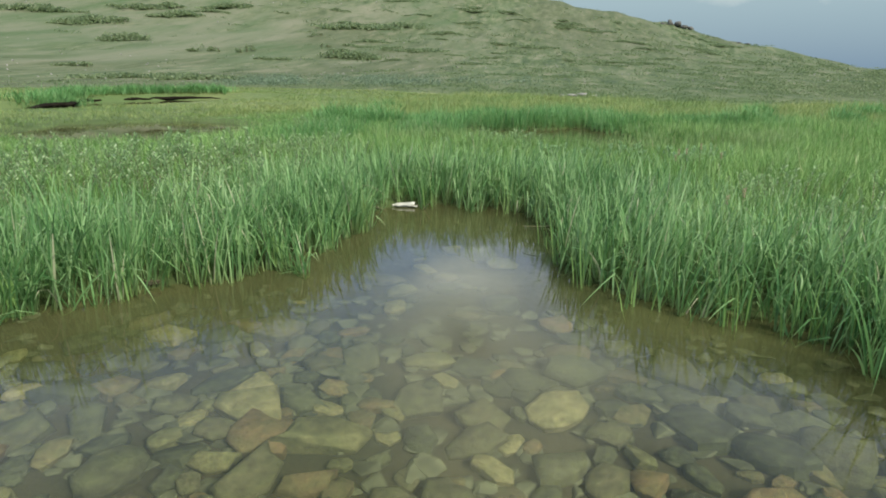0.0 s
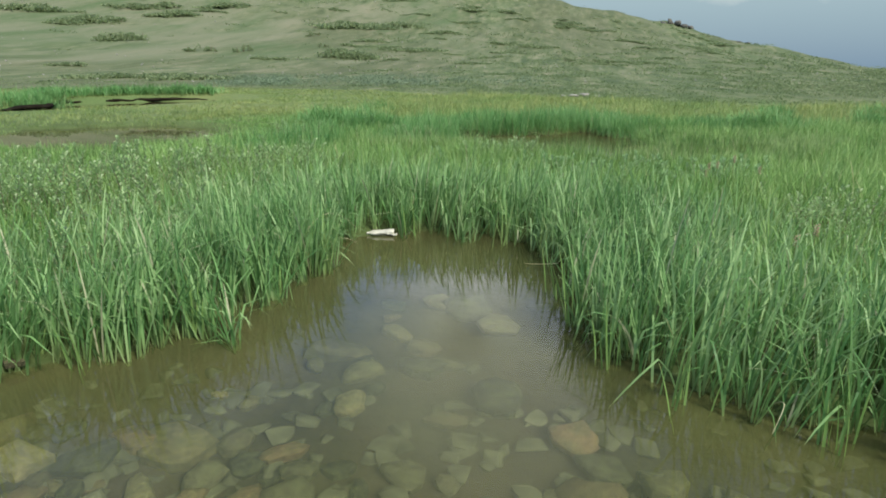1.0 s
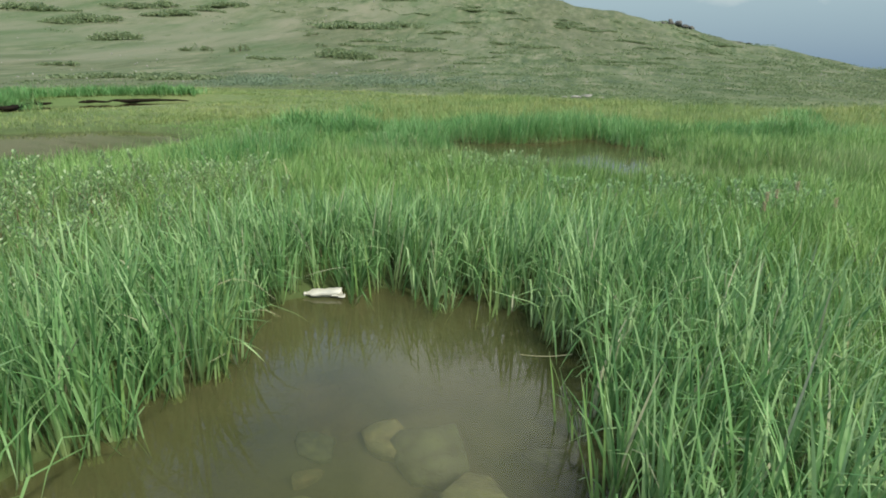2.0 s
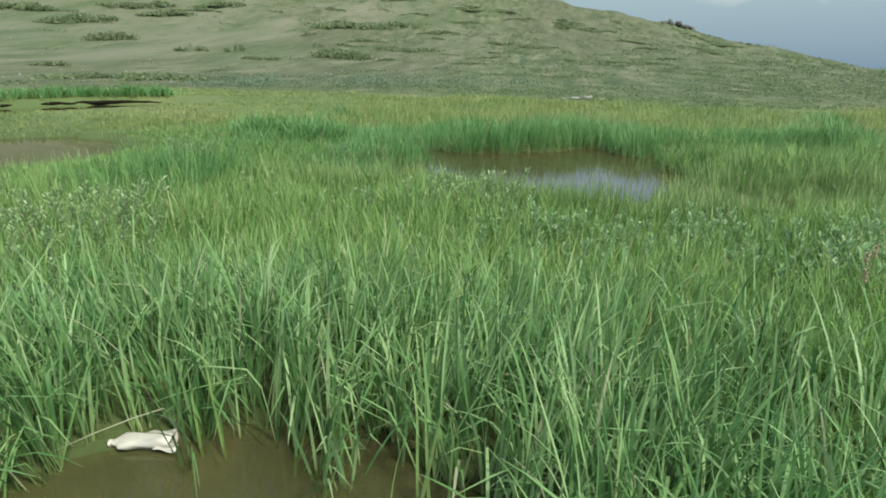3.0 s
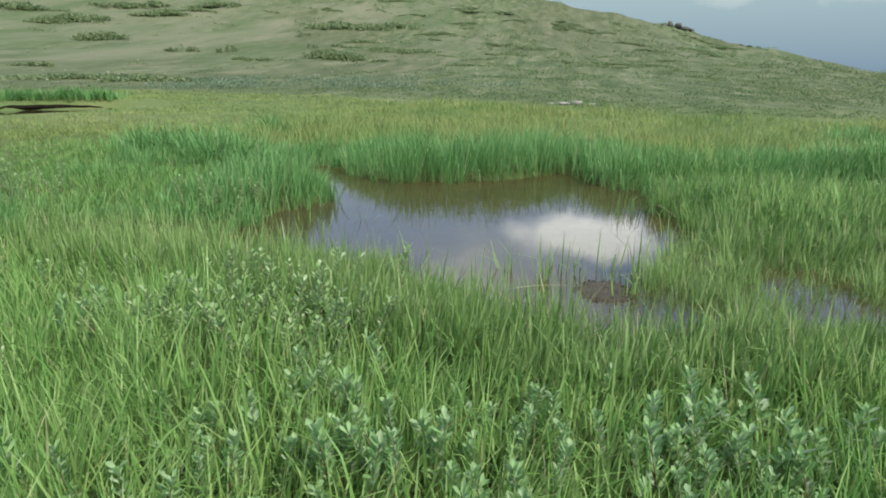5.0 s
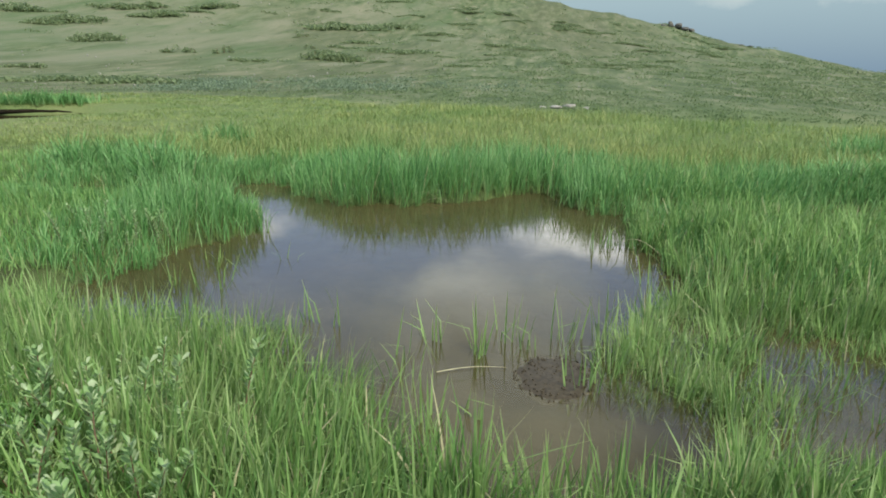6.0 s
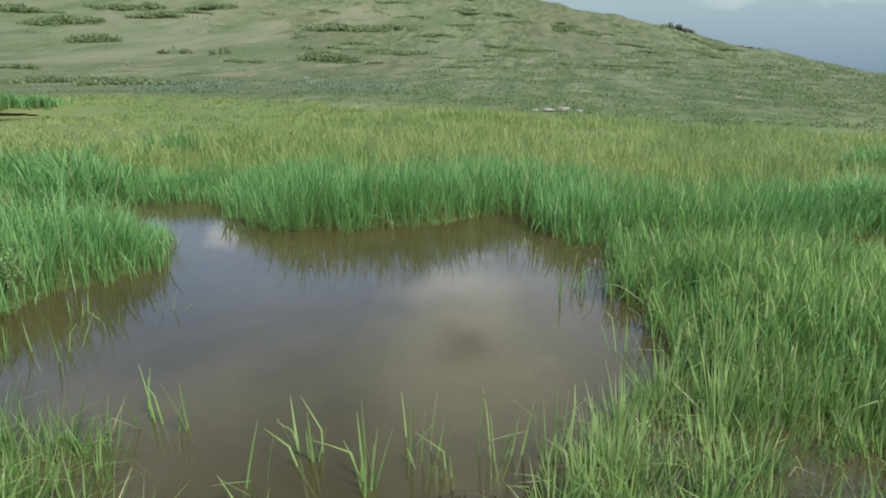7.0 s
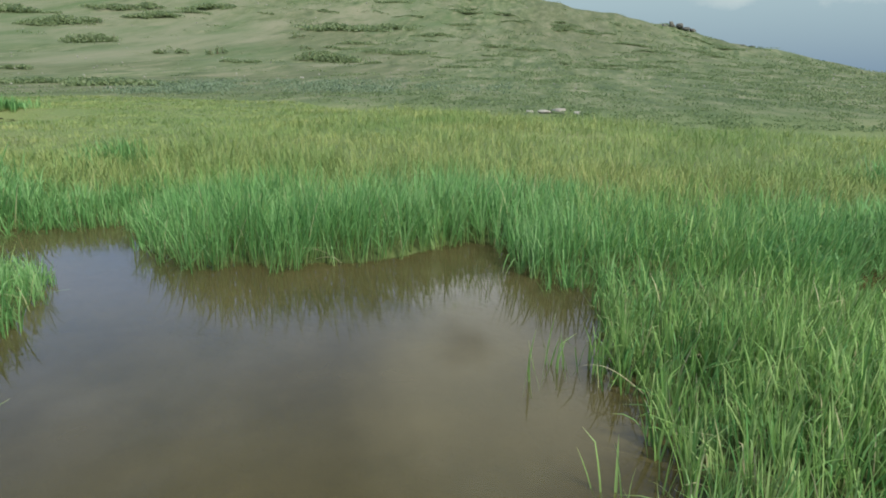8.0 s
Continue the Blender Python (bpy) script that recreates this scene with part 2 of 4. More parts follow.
def water_material(name, silt, share, south=None):
    """Clear or silty still water: a smooth refracting sheet, with fine silt that scatters light."""
    m, N, L, b = material(name, 0.0, 0.5)
    geo = N("ShaderNodeNewGeometry")
    b.inputs["Transmission Weight"].default_value = 1.0
    b.inputs["IOR"].default_value = 1.33
    b.inputs["Base Color"].default_value = (0.80, 0.88, 0.68, 1)
    b2 = N("ShaderNodeBsdfPrincipled")
    b2.inputs["Roughness"].default_value = 0.0
    b2.inputs["IOR"].default_value = 1.33
    cl = noise_node(N, L, geo.outputs["Position"], 0.7, 4)
    tint = ramp_node(N, [(0.3, tuple(0.75 * v for v in silt)), (0.7, tuple(1.2 * v for v in silt))])
    L(cl.outputs["Fac"], tint.inputs[0])
    L(tint.outputs[0], b2.inputs["Base Color"])
    ms = N("ShaderNodeMixShader")
    cloud = ramp_node(N, [(0.35, (share * 0.6,) * 3), (0.65, (min(1, share * 1.35),) * 3)])
    L(noise_node(N, L, geo.outputs["Position"], 0.9, 3).outputs["Fac"], cloud.inputs[0])
    if south:
        sp = N("ShaderNodeSeparateXYZ")
        L(geo.outputs["Position"], sp.inputs[0])
        mr = N("ShaderNodeMapRange")
        mr.inputs["From Min"].default_value, mr.inputs["From Max"].default_value = south
        mr.inputs["To Min"].default_value = 0.5
        L(sp.outputs["Y"], mr.inputs["Value"])
        L(math_node(N, L, "MULTIPLY", cloud.outputs[0], mr.outputs[0]), ms.inputs[0])
    else:
        L(cloud.outputs[0], ms.inputs[0])
    L(b.outputs[0], ms.inputs[1])
    L(b2.outputs[0], ms.inputs[2])
    bp = N("ShaderNodeBump")
    bp.inputs["Strength"].default_value = 0.008
    bp.inputs["Distance"].default_value = 0.02
    L(noise_node(N, L, geo.outputs["Position"], 3, 2).outputs["Fac"], bp.inputs["Height"])
    L(bp.outputs[0], b.inputs["Normal"])
    L(bp.outputs[0], b2.inputs["Normal"])
    L(ms.outputs[0], m.node_tree.nodes["Material Output"].inputs["Surface"])
    return m


def stone_material(name, stops, algae=0.5):
    m, N, L, b = material(name, 0.75, 0.3)
    tc = N("ShaderNodeTexCoord")
    inf = N("ShaderNodeObjectInfo")
    add = N("ShaderNodeVectorMath")
    L(tc.outputs["Object"], add.inputs[0])
    L(inf.outputs["Random"], add.inputs[1])
    n = noise_node(N, L, add.outputs[0], 6, 8, 0.65)
    col = ramp_node(N, stops)
    L(inf.outputs["Random"], col.inputs[0])
    grain = ramp_node(N, [(0.3, (0.45, 0.45, 0.45)), (0.7, (1.25, 1.25, 1.25))])
    L(n.outputs["Fac"], grain.inputs[0])
    c = mix_node(N, L, 1.0, col.outputs[0], grain.outputs[0], "MULTIPLY")
    film = ramp_node(N, [(0.42, (0, 0, 0)), (0.62, (1, 1, 1))])
    L(noise_node(N, L, add.outputs[0], 3.2, 5).outputs["Fac"], film.inputs[0])
    c = mix_node(N, L, math_node(N, L, "MULTIPLY", film.outputs[0], algae), c, (0.105, 0.12, 0.045))
    L(c, b.inputs["Base Color"])
    bump_node(N, L, n.outputs["Fac"], 0.9, 0.025, b)
    return m


def leaf_material(name, low, high, pale, glow=0.25, drift=0.0):
    m, N, L, b = material(name, 0.58, 0.22)
    geo = N("ShaderNodeNewGeometry")
    col = ramp_node(N, [(0.0, low), (0.65, high), (0.92, pale)])
    if drift:
        k = math_node(N, L, "MULTIPLY_ADD", noise_node(N, L, geo.outputs["Position"], drift, 4, 0.6).outputs["Fac"], 1.9)
        k.node.inputs[2].default_value = -0.8
        L(math_node(N, L, "ADD", k, math_node(N, L, "MULTIPLY", geo.outputs["Random Per Island"], 0.6)), col.inputs[0])
    else:
        L(geo.outputs["Random Per Island"], col.inputs[0])
    c = mix_node(N, L, 0.5, col.outputs[0], noise_node(N, L, geo.outputs["Position"], 30, 3).outputs["Fac"], "OVERLAY")
    L(c, b.inputs["Base Color"])
    tr = N("ShaderNodeBsdfTranslucent")
    L(c, tr.inputs["Color"])
    ms = N("ShaderNodeMixShader")
    ms.inputs[0].default_value = glow
    L(b.outputs[0], ms.inputs[1])
    L(tr.outputs[0], ms.inputs[2])
    L(ms.outputs[0], m.node_tree.nodes["Material Output"].inputs["Surface"])
    return m


def plain(name, color, rough=0.6, spec=0.3, vary=0.25, scale=20):
    m, N, L, b = material(name, rough, spec)
    tc = N("ShaderNodeTexCoord")
    n = noise_node(N, L, tc.outputs["Object"], scale, 6)
    r = ramp_node(N, [(0.3, tuple(v * (1 - vary) for v in color)), (0.7, tuple(min(1, v * (1 + vary)) for v in color))])
    L(n.outputs["Fac"], r.inputs[0])
    L(r.outputs[0], b.inputs["Base Color"])
    bump_node(N, L, n.outputs["Fac"], 0.25, 0.004, b)
    return m


GROUND = ground_material()
WATER_CLEAR = water_material("clear_pond_water", (0.060, 0.066, 0.023), 0.6, (1.6, 3.4))
WATER_SILT = water_material("silty_pond_water", (0.055, 0.047, 0.019), 0.75)
STONE = stone_material("pond_stone", [(0.0, (0.04, 0.046, 0.025)), (0.3, (0.07, 0.076, 0.038)), (0.5, (0.115, 0.107, 0.053)), (0.64, (0.095, 0.104, 0.053)), (0.76, (0.195, 0.132, 0.06)), (0.88, (0.15, 0.15, 0.063)), (1.0, (0.31, 0.275, 0.125))], 0.4)
STONE_SMALL = plain("pond_rubble_stone", (0.085, 0.09, 0.05), 0.8, 0.2, 0.6, 7)
ROCK = stone_material("hill_rock", [(0.0, (0.055, 0.055, 0.05)), (1.0, (0.12, 0.115, 0.10))], 0.2)
PALE_ROCK = stone_material("pale_hill_rock", [(0.0, (0.26, 0.25, 0.21)), (1.0, (0.38, 0.37, 0.32))], 0.1)
WILLOW = leaf_material("willow_leaf", (0.20, 0.37, 0.135), (0.30, 0.45, 0.21), (0.44, 0.54, 0.36), 0.45)
WILLOW_DARK = leaf_material("fine_willow_leaf", (0.21, 0.36, 0.125), (0.30, 0.43, 0.185), (0.42, 0.51, 0.30), 0.45)
WILLOW_GREY = leaf_material("grey_willow_leaf", (0.14, 0.205, 0.11), (0.17, 0.235, 0.14), (0.20, 0.26, 0.17), 0.4)
HILL_LEAF = leaf_material("hill_shrub_leaf", (0.12, 0.18, 0.075), (0.18, 0.24, 0.11), (0.26, 0.29, 0.165), 0.45, 0.07)
BUSH_LEAF = leaf_material("bush_leaf", (0.165, 0.23, 0.10), (0.21, 0.275, 0.13), (0.25, 0.305, 0.165), 0.55)
STEM = plain("willow_stem", (0.12, 0.075, 0.045))
PLASTIC = plain("weathered_white_plastic", (0.5, 0.49, 0.40), 0.45, 0.4, 0.12, 9)
STRAW = plain("dead_straw", (0.42, 0.40, 0.24), 0.7, 0.2)
SPAWN = plain("frogspawn_jelly", (0.045, 0.037, 0.022), 0.5, 0.2, 0.5, 60)
PEAT = plain("wet_peat", (0.012, 0.010, 0.006), 0.95, 0.05, 0.5, 3)
PETAL = plain("pink_petal", (0.30, 0.21, 0.14), 0.6, 0.2)


# ---------------------------------------------------------------- lie of the land
POND_1 = [(-6.0, 0.6), (-3.4, 2.2), (-2.2, 2.72), (-1.66, 3.22), (-1.07, 3.62), (-0.93, 4.05), (-0.83, 4.7), (-0.81, 5.3), (-0.78, 5.75),
          (-0.5, 6.06), (-0.1, 6.18), (0.35, 6.1), (0.7, 5.8), (0.98, 5.45), (1.04, 5.0), (1.08, 4.45), (1.2, 4.0), (1.42, 3.62),
          (1.75, 3.48), (2.05, 3.4), (2.36, 3.28), (2.55, 2.85), (3.4, 1.8), (4.2, -0.4), (2.6, -3.6), (-4.6, -3.6)]
POND_2 = [(-4.2, 14.6), (-2.85, 14.85), (-1.75, 15.22), (-1.35, 14.8), (-1.04, 14.42), (-0.62, 14.22), (0.03, 14.27), (0.7, 14.45),
          (1.0, 14.68), (1.22, 15.1), (1.62, 15.2), (1.8, 14.62), (2.1, 14.26), (2.46, 14.1), (2.46, 13.3), (2.47, 12.85), (2.62, 12.6),
          (2.57, 12.1), (2.64, 11.86), (3.14, 11.84), (3.7, 11.66), (4.2, 11.0), (3.9, 10.1), (2.9, 9.7), (1.6, 9.35), (0.8, 9.6),
          (0.2, 10.0), (-0.9, 10.3), (-1.9, 10.35), (-2.6, 10.6), (-1.5, 10.9), (-1.36, 11.2), (-1.3, 11.66), (-1.25, 12.2), (-1.05, 12.58),
          (-0.88, 12.9), (-1.05, 13.3), (-1.5, 13.78), (-2.3, 14.1), (-4.0, 14.2)]
POND_3 = [(-6.5, 10.4), (-5.8, 11.8), (-5.95, 13.0), (-6.9, 14.4), (-8.6, 15.0), (-10.8, 13.4), (-10.2, 11.0), (-8.2, 10.0)]
POND_4 = [(3.95, 14.4), (4.1, 14.75), (4.5, 15.0), (5.0, 15.05), (5.5, 14.85), (5.2, 14.5), (4.5, 14.25)]
POND_5 = [(-17.9, 18.2), (-16.4, 19.6), (-17.0, 22.2), (-15.6, 24.5), (-13.3, 26.2), (-12.5, 25.0), (-13.9, 21.6), (-15.0, 18.6), (-16.6, 17.4)]
PONDS = [(np.array(p), depth) for p, depth in ((POND_1, 0.30), (POND_2, 0.26), (POND_3, 0.2), (POND_4, 0.12), (POND_5, 0.25))]


def signed(poly, x, y):
    """Distance of points from an outline, negative inside."""
    best = np.full(x.shape, 1e9)
    inside = np.zeros(x.shape, bool)
    for (ax, ay), (bx, by) in zip(poly, np.roll(poly, -1, 0)):
        ex, ey = bx - ax, by - ay
        t = np.clip(((x - ax) * ex + (y - ay) * ey) / (ex * ex + ey * ey), 0, 1)
        best = np.minimum(best, np.hypot(x - ax - t * ex, y - ay - t * ey))
        cross = (ay > y) != (by > y)
        with np.errstate(divide="ignore", invalid="ignore"):
            inside ^= cross & (x < ex * (y - ay) / (ey if ey else 1e-9) + ax)
    return np.where(inside, -best, best)


def wobble(x, y):
    return 0.035 * np.sin(9.1 * x + 2.3 * np.sin(5.3 * y)) + 0.03 * np.sin(11.7 * y + 1.9 * np.sin(6.1 * x)) + 0.015 * np.sin(27 * x + 19 * y)


def shore(x, y):
    """Distance from the nearest water's edge (negative in the water) and the depth of that pond."""
    best, depth = np.full(x.shape, 1e9), np.zeros(x.shape)
    near = np.hypot(x, y - 10) < 45
    xn, yn = x[near], y[near]
    bn, dn = best[near], depth[near]
    for poly, dp in PONDS:
        s = signed(poly, xn, yn) + wobble(xn, yn)
        dn = np.where(s < bn, dp, dn)
        bn = np.minimum(bn, s)
    best[near], depth[near] = bn, dn
    return best, depth


def hummocks(x, y):
    return (np.sin(1.7 * x + 1.1 * np.sin(1.3 * y)) * np.sin(1.5 * y + 0.8 * np.sin(1.9 * x)) * 0.5
            + 0.5 * np.sin(3.9 * x + 1.4 * y) * np.sin(3.3 * y - 1.7 * x))


def hill(x, y):
    """Height of the hillside: it rises towards a crest that falls from west to east."""
    d = np.hypot(x - EYE[0], y - EYE[1])
    az = np.degrees(np.arctan2(x - EYE[0], y - EYE[1]))
    el = np.interp(az, [-180, -120, -60, -25, -8, 0, 2.8, 5.1, 9.2, 10.4, 14.1, 18.2, 22.1, 24.5, 40, 80, 180],
                   [0.3, 1.5, 7.5, 9.0, 7.2, 5.58, 5.0, 4.53, 3.6, 3.15, 2.2, 1.4, 0.3, -0.02, -0.1, 0.1, 0.3])
    crest = 330.0
    foot = np.interp(az, [-60, -30, -10, 10, 30], [46, 44, 36, 27, 27])
    top = 1.36 + crest * np.tan(np.radians(el))
    t = np.clip((d - foot) / (crest - foot), 0, None)
    z = np.where(t <= 1, top * np.clip(t, 0, 1) ** 2.4, top - (t - 1) * crest * 0.25)
    z = np.maximum(z, np.where(t > 1, -6.0, 0))
    rough = 0.5 * np.sin(0.21 * x + np.sin(0.13 * y)) * np.sin(0.17 * y + np.sin(0.19 * x)) + 0.25 * np.sin(0.53 * x) * np.sin(0.47 * y)
    return z + np.clip(t * 5, 0, 1) * rough * np.clip(0.2 + 1.6 * t, 0, 1.4)


def land(x, y):
    x, y = np.asarray(x, float), np.asarray(y, float)
    s, depth = shore(x, y)
    bank = 0.035 + 0.05 * np.clip(s / 0.5, 0, 1) + 0.035 * hummocks(x, y) * np.clip(s / 1.0, 0, 1)
    bed = -depth * np.clip(-s / 0.55, 0, 1) ** 0.7 + 0.02 * hummocks(2 * x, 2 * y)
    edge = -0.05 + (s + 0.12) * 0.27
    z = np.where(s > 0.2, bank, np.where(s > -0.12, edge, np.minimum(bed, -0.05)))
    # cut peat bank behind the western pool
    cut = signed(PONDS[4][0], x, y)
    behind = np.clip(cut / 0.15, 0, 1) * np.clip(1 - cut / 6, 0, 1) * np.clip((-(x + 15.0) * 0.8 + (y - 22.0) * 0.45) / 1.0, 0, 1)
    return z + 0.2 * behind + hill(x, y)


def stretch(lo, hi, step, lo_far, hi_far, grow=0.05):
    mid = list(np.arange(lo, hi + 1e-6, step))
    up, v, s = [], hi, step
    while v < hi_far:
        s = step + grow * (v - hi)
        v += s
        up.append(v)
    dn, v = [], lo
    while v > lo_far:
        s = step + grow * (lo - v)
        v -= s
        dn.append(v)
    return np.array(dn[::-1] + mid + up)


def mesh_from(name, co, faces, mat, uv=None, smooth=False):
    """A mesh from arrays of points and of faces with one number of corners each."""
    me = bpy.data.meshes.new(name)
    faces = [f for f in faces if len(f)]
    me.vertices.add(len(co))
    me.vertices.foreach_set("co", np.asarray(co, np.float32).ravel())
    loops = np.concatenate([f.ravel() for f in faces]).astype(np.int32)
    sizes = np.concatenate([np.full(len(f), f.shape[1]) for f in faces])
    me.loops.add(len(loops))
    me.loops.foreach_set("vertex_index", loops)
    me.polygons.add(len(sizes))
    me.polygons.foreach_set("loop_start", (np.cumsum(sizes) - sizes).astype(np.int32))
    me.polygons.foreach_set("use_smooth", np.full(len(sizes), smooth))
    if uv is not None:
        me.uv_layers.new(name="UVMap").data.foreach_set("uv", np.asarray(uv, np.float32)[loops].ravel())
    me.update(calc_edges=True)
    me.materials.append(mat)
    return me


def build_ground():
    xs = stretch(-5.0, 5.0, 0.13, -1500, 1500, 0.06)
    ys = stretch(0.0, 16.5, 0.13, -900, 1800, 0.055)
    X, Y = np.meshgrid(xs, ys)
    co = np.stack([X.ravel(), Y.ravel(), land(X.ravel(), Y.ravel())], 1)
    n = len(xs)
    i = (np.arange(len(ys) - 1)[:, None] * n + np.arange(n - 1)[None]).ravel()
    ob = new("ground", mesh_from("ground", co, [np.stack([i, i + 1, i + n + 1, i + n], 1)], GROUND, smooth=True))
    return tagged(ob, "boggy peat meadow rising into a dry stony hillside", "ground", kind="structure")


ground = build_ground()


def build_water(name, poly, mat, label):
    p = np.array(poly)
    lo, hi = p.min(0) - 0.25, p.max(0) + 0.25
    bm = bmesh.new()
    bmesh.ops.create_grid(bm, x_segments=6, y_segments=6, size=0.5)
    me = bpy.data.meshes.new(name)
    bm.to_mesh(me)
    bm.free()
    me.materials.append(mat)
    ob = new(name, me)
    ob.location = (*(lo + hi) / 2, 0)
    ob.scale = (*(hi - lo), 1)
    ob.visible_shadow = False
    return tagged(ob, label, "water", kind="structure")


build_water("water_1", POND_1, WATER_CLEAR, "clear shallow pond water over a stony bed")
build_water("water_2", POND_2, WATER_SILT, "still brown silty pond water reflecting the sky")
build_water("water_3", POND_3, WATER_SILT, "shallow brown pool in the meadow")
build_water("water_4", POND_4, WATER_SILT, "small dark pool among grass")
build_water("water_5", POND_5, WATER_SILT, "narrow dark pool below a cut peat bank")


def build_bank():
    """Undercut dark peat face behind the western pool."""
    plan = [(-16.3, 18.5), (-15.9, 19.9), (-17.2, 21.9), (-16.6, 23.2), (-15.6, 24.4), (-14.4, 25.5), (-13.2, 26.1)]
    pts = []
    for (ax, ay), (bx, by) in zip(plan, plan[1:]):
        for k in range(8):
            t = k / 8
            pts.append((ax + (bx - ax) * t, ay + (by - ay) * t))
    co, f = [], []
    for k, (px, py) in enumerate(pts):
        n1 = noise.noise(Vector((px * 1.7, py * 1.7, 0)))
        n2 = noise.noise(Vector((px * 3.1, py * 3.1, 5)))
        ix, iy = -0.83, 0.55
        tap = min(1, 0.3 + k / 4, 0.2 + (len(pts) - 1 - k) / 6)
        for off, z in ((0.12, -0.25), (0.08 + 0.1 * n1, 0.03), (-0.06 + 0.1 * n2, 0.10 + 0.03 * n1), (0.02 + 0.1 * n1, 0.18 + 0.05 * n2), (0.4, 0.21 + 0.04 * n2), (0.9, 0.05)):
            co.append((px + ix * off, py + iy * off, 0.75 * z * tap if z > 0 else z))
        if k:
            b = 6 * (k - 1)
            f += [(b + j, b + 6 + j, b + 7 + j, b + 1 + j) for j in range(5)]
    ob = new("peat_bank", mesh_from("peat_bank", np.array(co), [np.array(f)], PEAT, smooth=True))
    tagged(ob, "low dark cut peat bank behind a narrow pool", "bank", kind="structure")


build_bank()


# ---------------------------------------------------------------- grass
rng = np.random.default_rng(7)


def blades(name, x, y, height, width, mat, label, levels=5, lean=0.13, curl=0.5, fold=0.2, tuft=0.12, pull=0.35):
    """Ribbons in one mesh, gathered in tufts: each rises from its tuft, leans out of it, curls over, and some are folded down."""
    n = len(x)
    cx, cy = np.floor(x / tuft + 0.3 * np.sin(5 * y)), np.floor(y / tuft)

    def dice(k):
        return np.modf(np.abs(np.sin(cx * 12.9898 + cy * 78.233 + k * 37.719) * 43758.5453))[0]

    ox = x - (cx + 0.5 + 0.6 * (dice(1) - 0.5) - 0.3 * np.sin(5 * y)) * tuft
    oy = y - (cy + 0.5 + 0.6 * (dice(2) - 0.5)) * tuft
    px, py = x - pull * ox, y - pull * oy
    pz = land(px, py) - 0.02
    step = height * (0.78 + 0.44 * dice(3)) / levels
    a = 2 * np.pi * dice(4)
    lx = 1.3 * lean * dice(5) * np.cos(a) + 1.1 * lean * ox / tuft + rng.normal(0, lean, n) + 0.04 + 0.05 * np.sin(1.9 * x + 0.9 * np.sin(1.4 * y))
    ly = 1.3 * lean * dice(5) * np.sin(a) + 1.1 * lean * oy / tuft + rng.normal(0, lean, n) + 0.03 * np.sin(1.6 * y + 1.7 + 0.6 * np.sin(1.3 * x))
    tilt = np.hypot(lx, ly) + 1e-4
    dx, dy = lx / tilt, ly / tilt
    bow = np.abs(rng.normal(0, curl, n))
    turn = np.where(rng.random(n) < fold, rng.uniform(0.6, 1.9, n), 0)
    at = rng.uniform(0.45, 0.85, n)
    face = np.arctan2(dy, dx) + np.pi / 2 + rng.normal(0, 0.55, n)
    wx, wy = np.cos(face), np.sin(face)
    co, uv = [], []
    for i in range(levels + 1):
        t = i / levels
        if i:
            m = (i - 0.5) / levels
            angle = tilt + bow * m ** 1.6 + turn * np.clip((m - at) * 5 + 0.5, 0, 1)
            px, py, pz = px + dx * np.sin(angle) * step, py + dy * np.sin(angle) * step, pz + np.cos(angle) * step
        if i < levels:
            w = width * 0.5 * (0.7 + 0.6 * t) * (1 - t ** 3)
            co += [np.stack([px - wx * w, py - wy * w, pz], 1), np.stack([px + wx * w, py + wy * w, pz], 1)]
            uv += [np.stack([np.zeros(n), np.full(n, t)], 1), np.stack([np.ones(n), np.full(n, t)], 1)]
        else:
            co.append(np.stack([px, py, pz], 1))
            uv.append(np.stack([np.full(n, 0.5), np.ones(n)], 1))
    per = 2 * levels + 1
    co = np.stack(co, 1).reshape(-1, 3)
    uv = np.stack(uv, 1).reshape(-1, 2)
    b = np.arange(n) * per
    quads = [np.stack([b + 2 * i, b + 2 * i + 1, b + 2 * i + 3, b + 2 * i + 2], 1) for i in range(levels - 1)]
    tris = np.stack([b + per - 3, b + per - 2, b + per - 1], 1)
    ob = new(name, mesh_from(name, co, [*quads, tris], mat, uv, smooth=True))
    return tagged(ob, label, "grass", kind="stuff")


def scatter(n, x0, x1, y0, y1):
    return rng.uniform(x0, x1, n), rng.uniform(y0, y1, n)


def in_view(x, y, margin=1.5):
    """The stretch of marsh along the way, widening to the north."""
    return (x > -1.15 * (y + 0.5) - margin) & (x < 0.62 * (y + 0.8) + margin + 0.6)


def clumps(x, y, f=1.0):
    return 0.5 + 0.5 * np.sin(7.3 * f * x + 2 * np.sin(4.1 * f * y)) * np.sin(6.7 * f * y + 2 * np.sin(5.3 * f * x))


def west(x):
    """The western meadow is grazed short."""
    return np.interp(x, [-9, -6.0, -3.6], [0.42, 0.5, 1.0])


def low_round(x, y):
    """Short growth on the wet ground south of the open water and the eastern pool."""
    near = np.exp(-((x - 1.8) / 0.9) ** 2 - ((y - 9.3) / 0.5) ** 2)
    pool = np.exp(-((x - 4.5) / 0.7) ** 2 - ((y - 14.15) / 0.5) ** 2)
    return 1 - 0.4 * near - 0.65 * pool


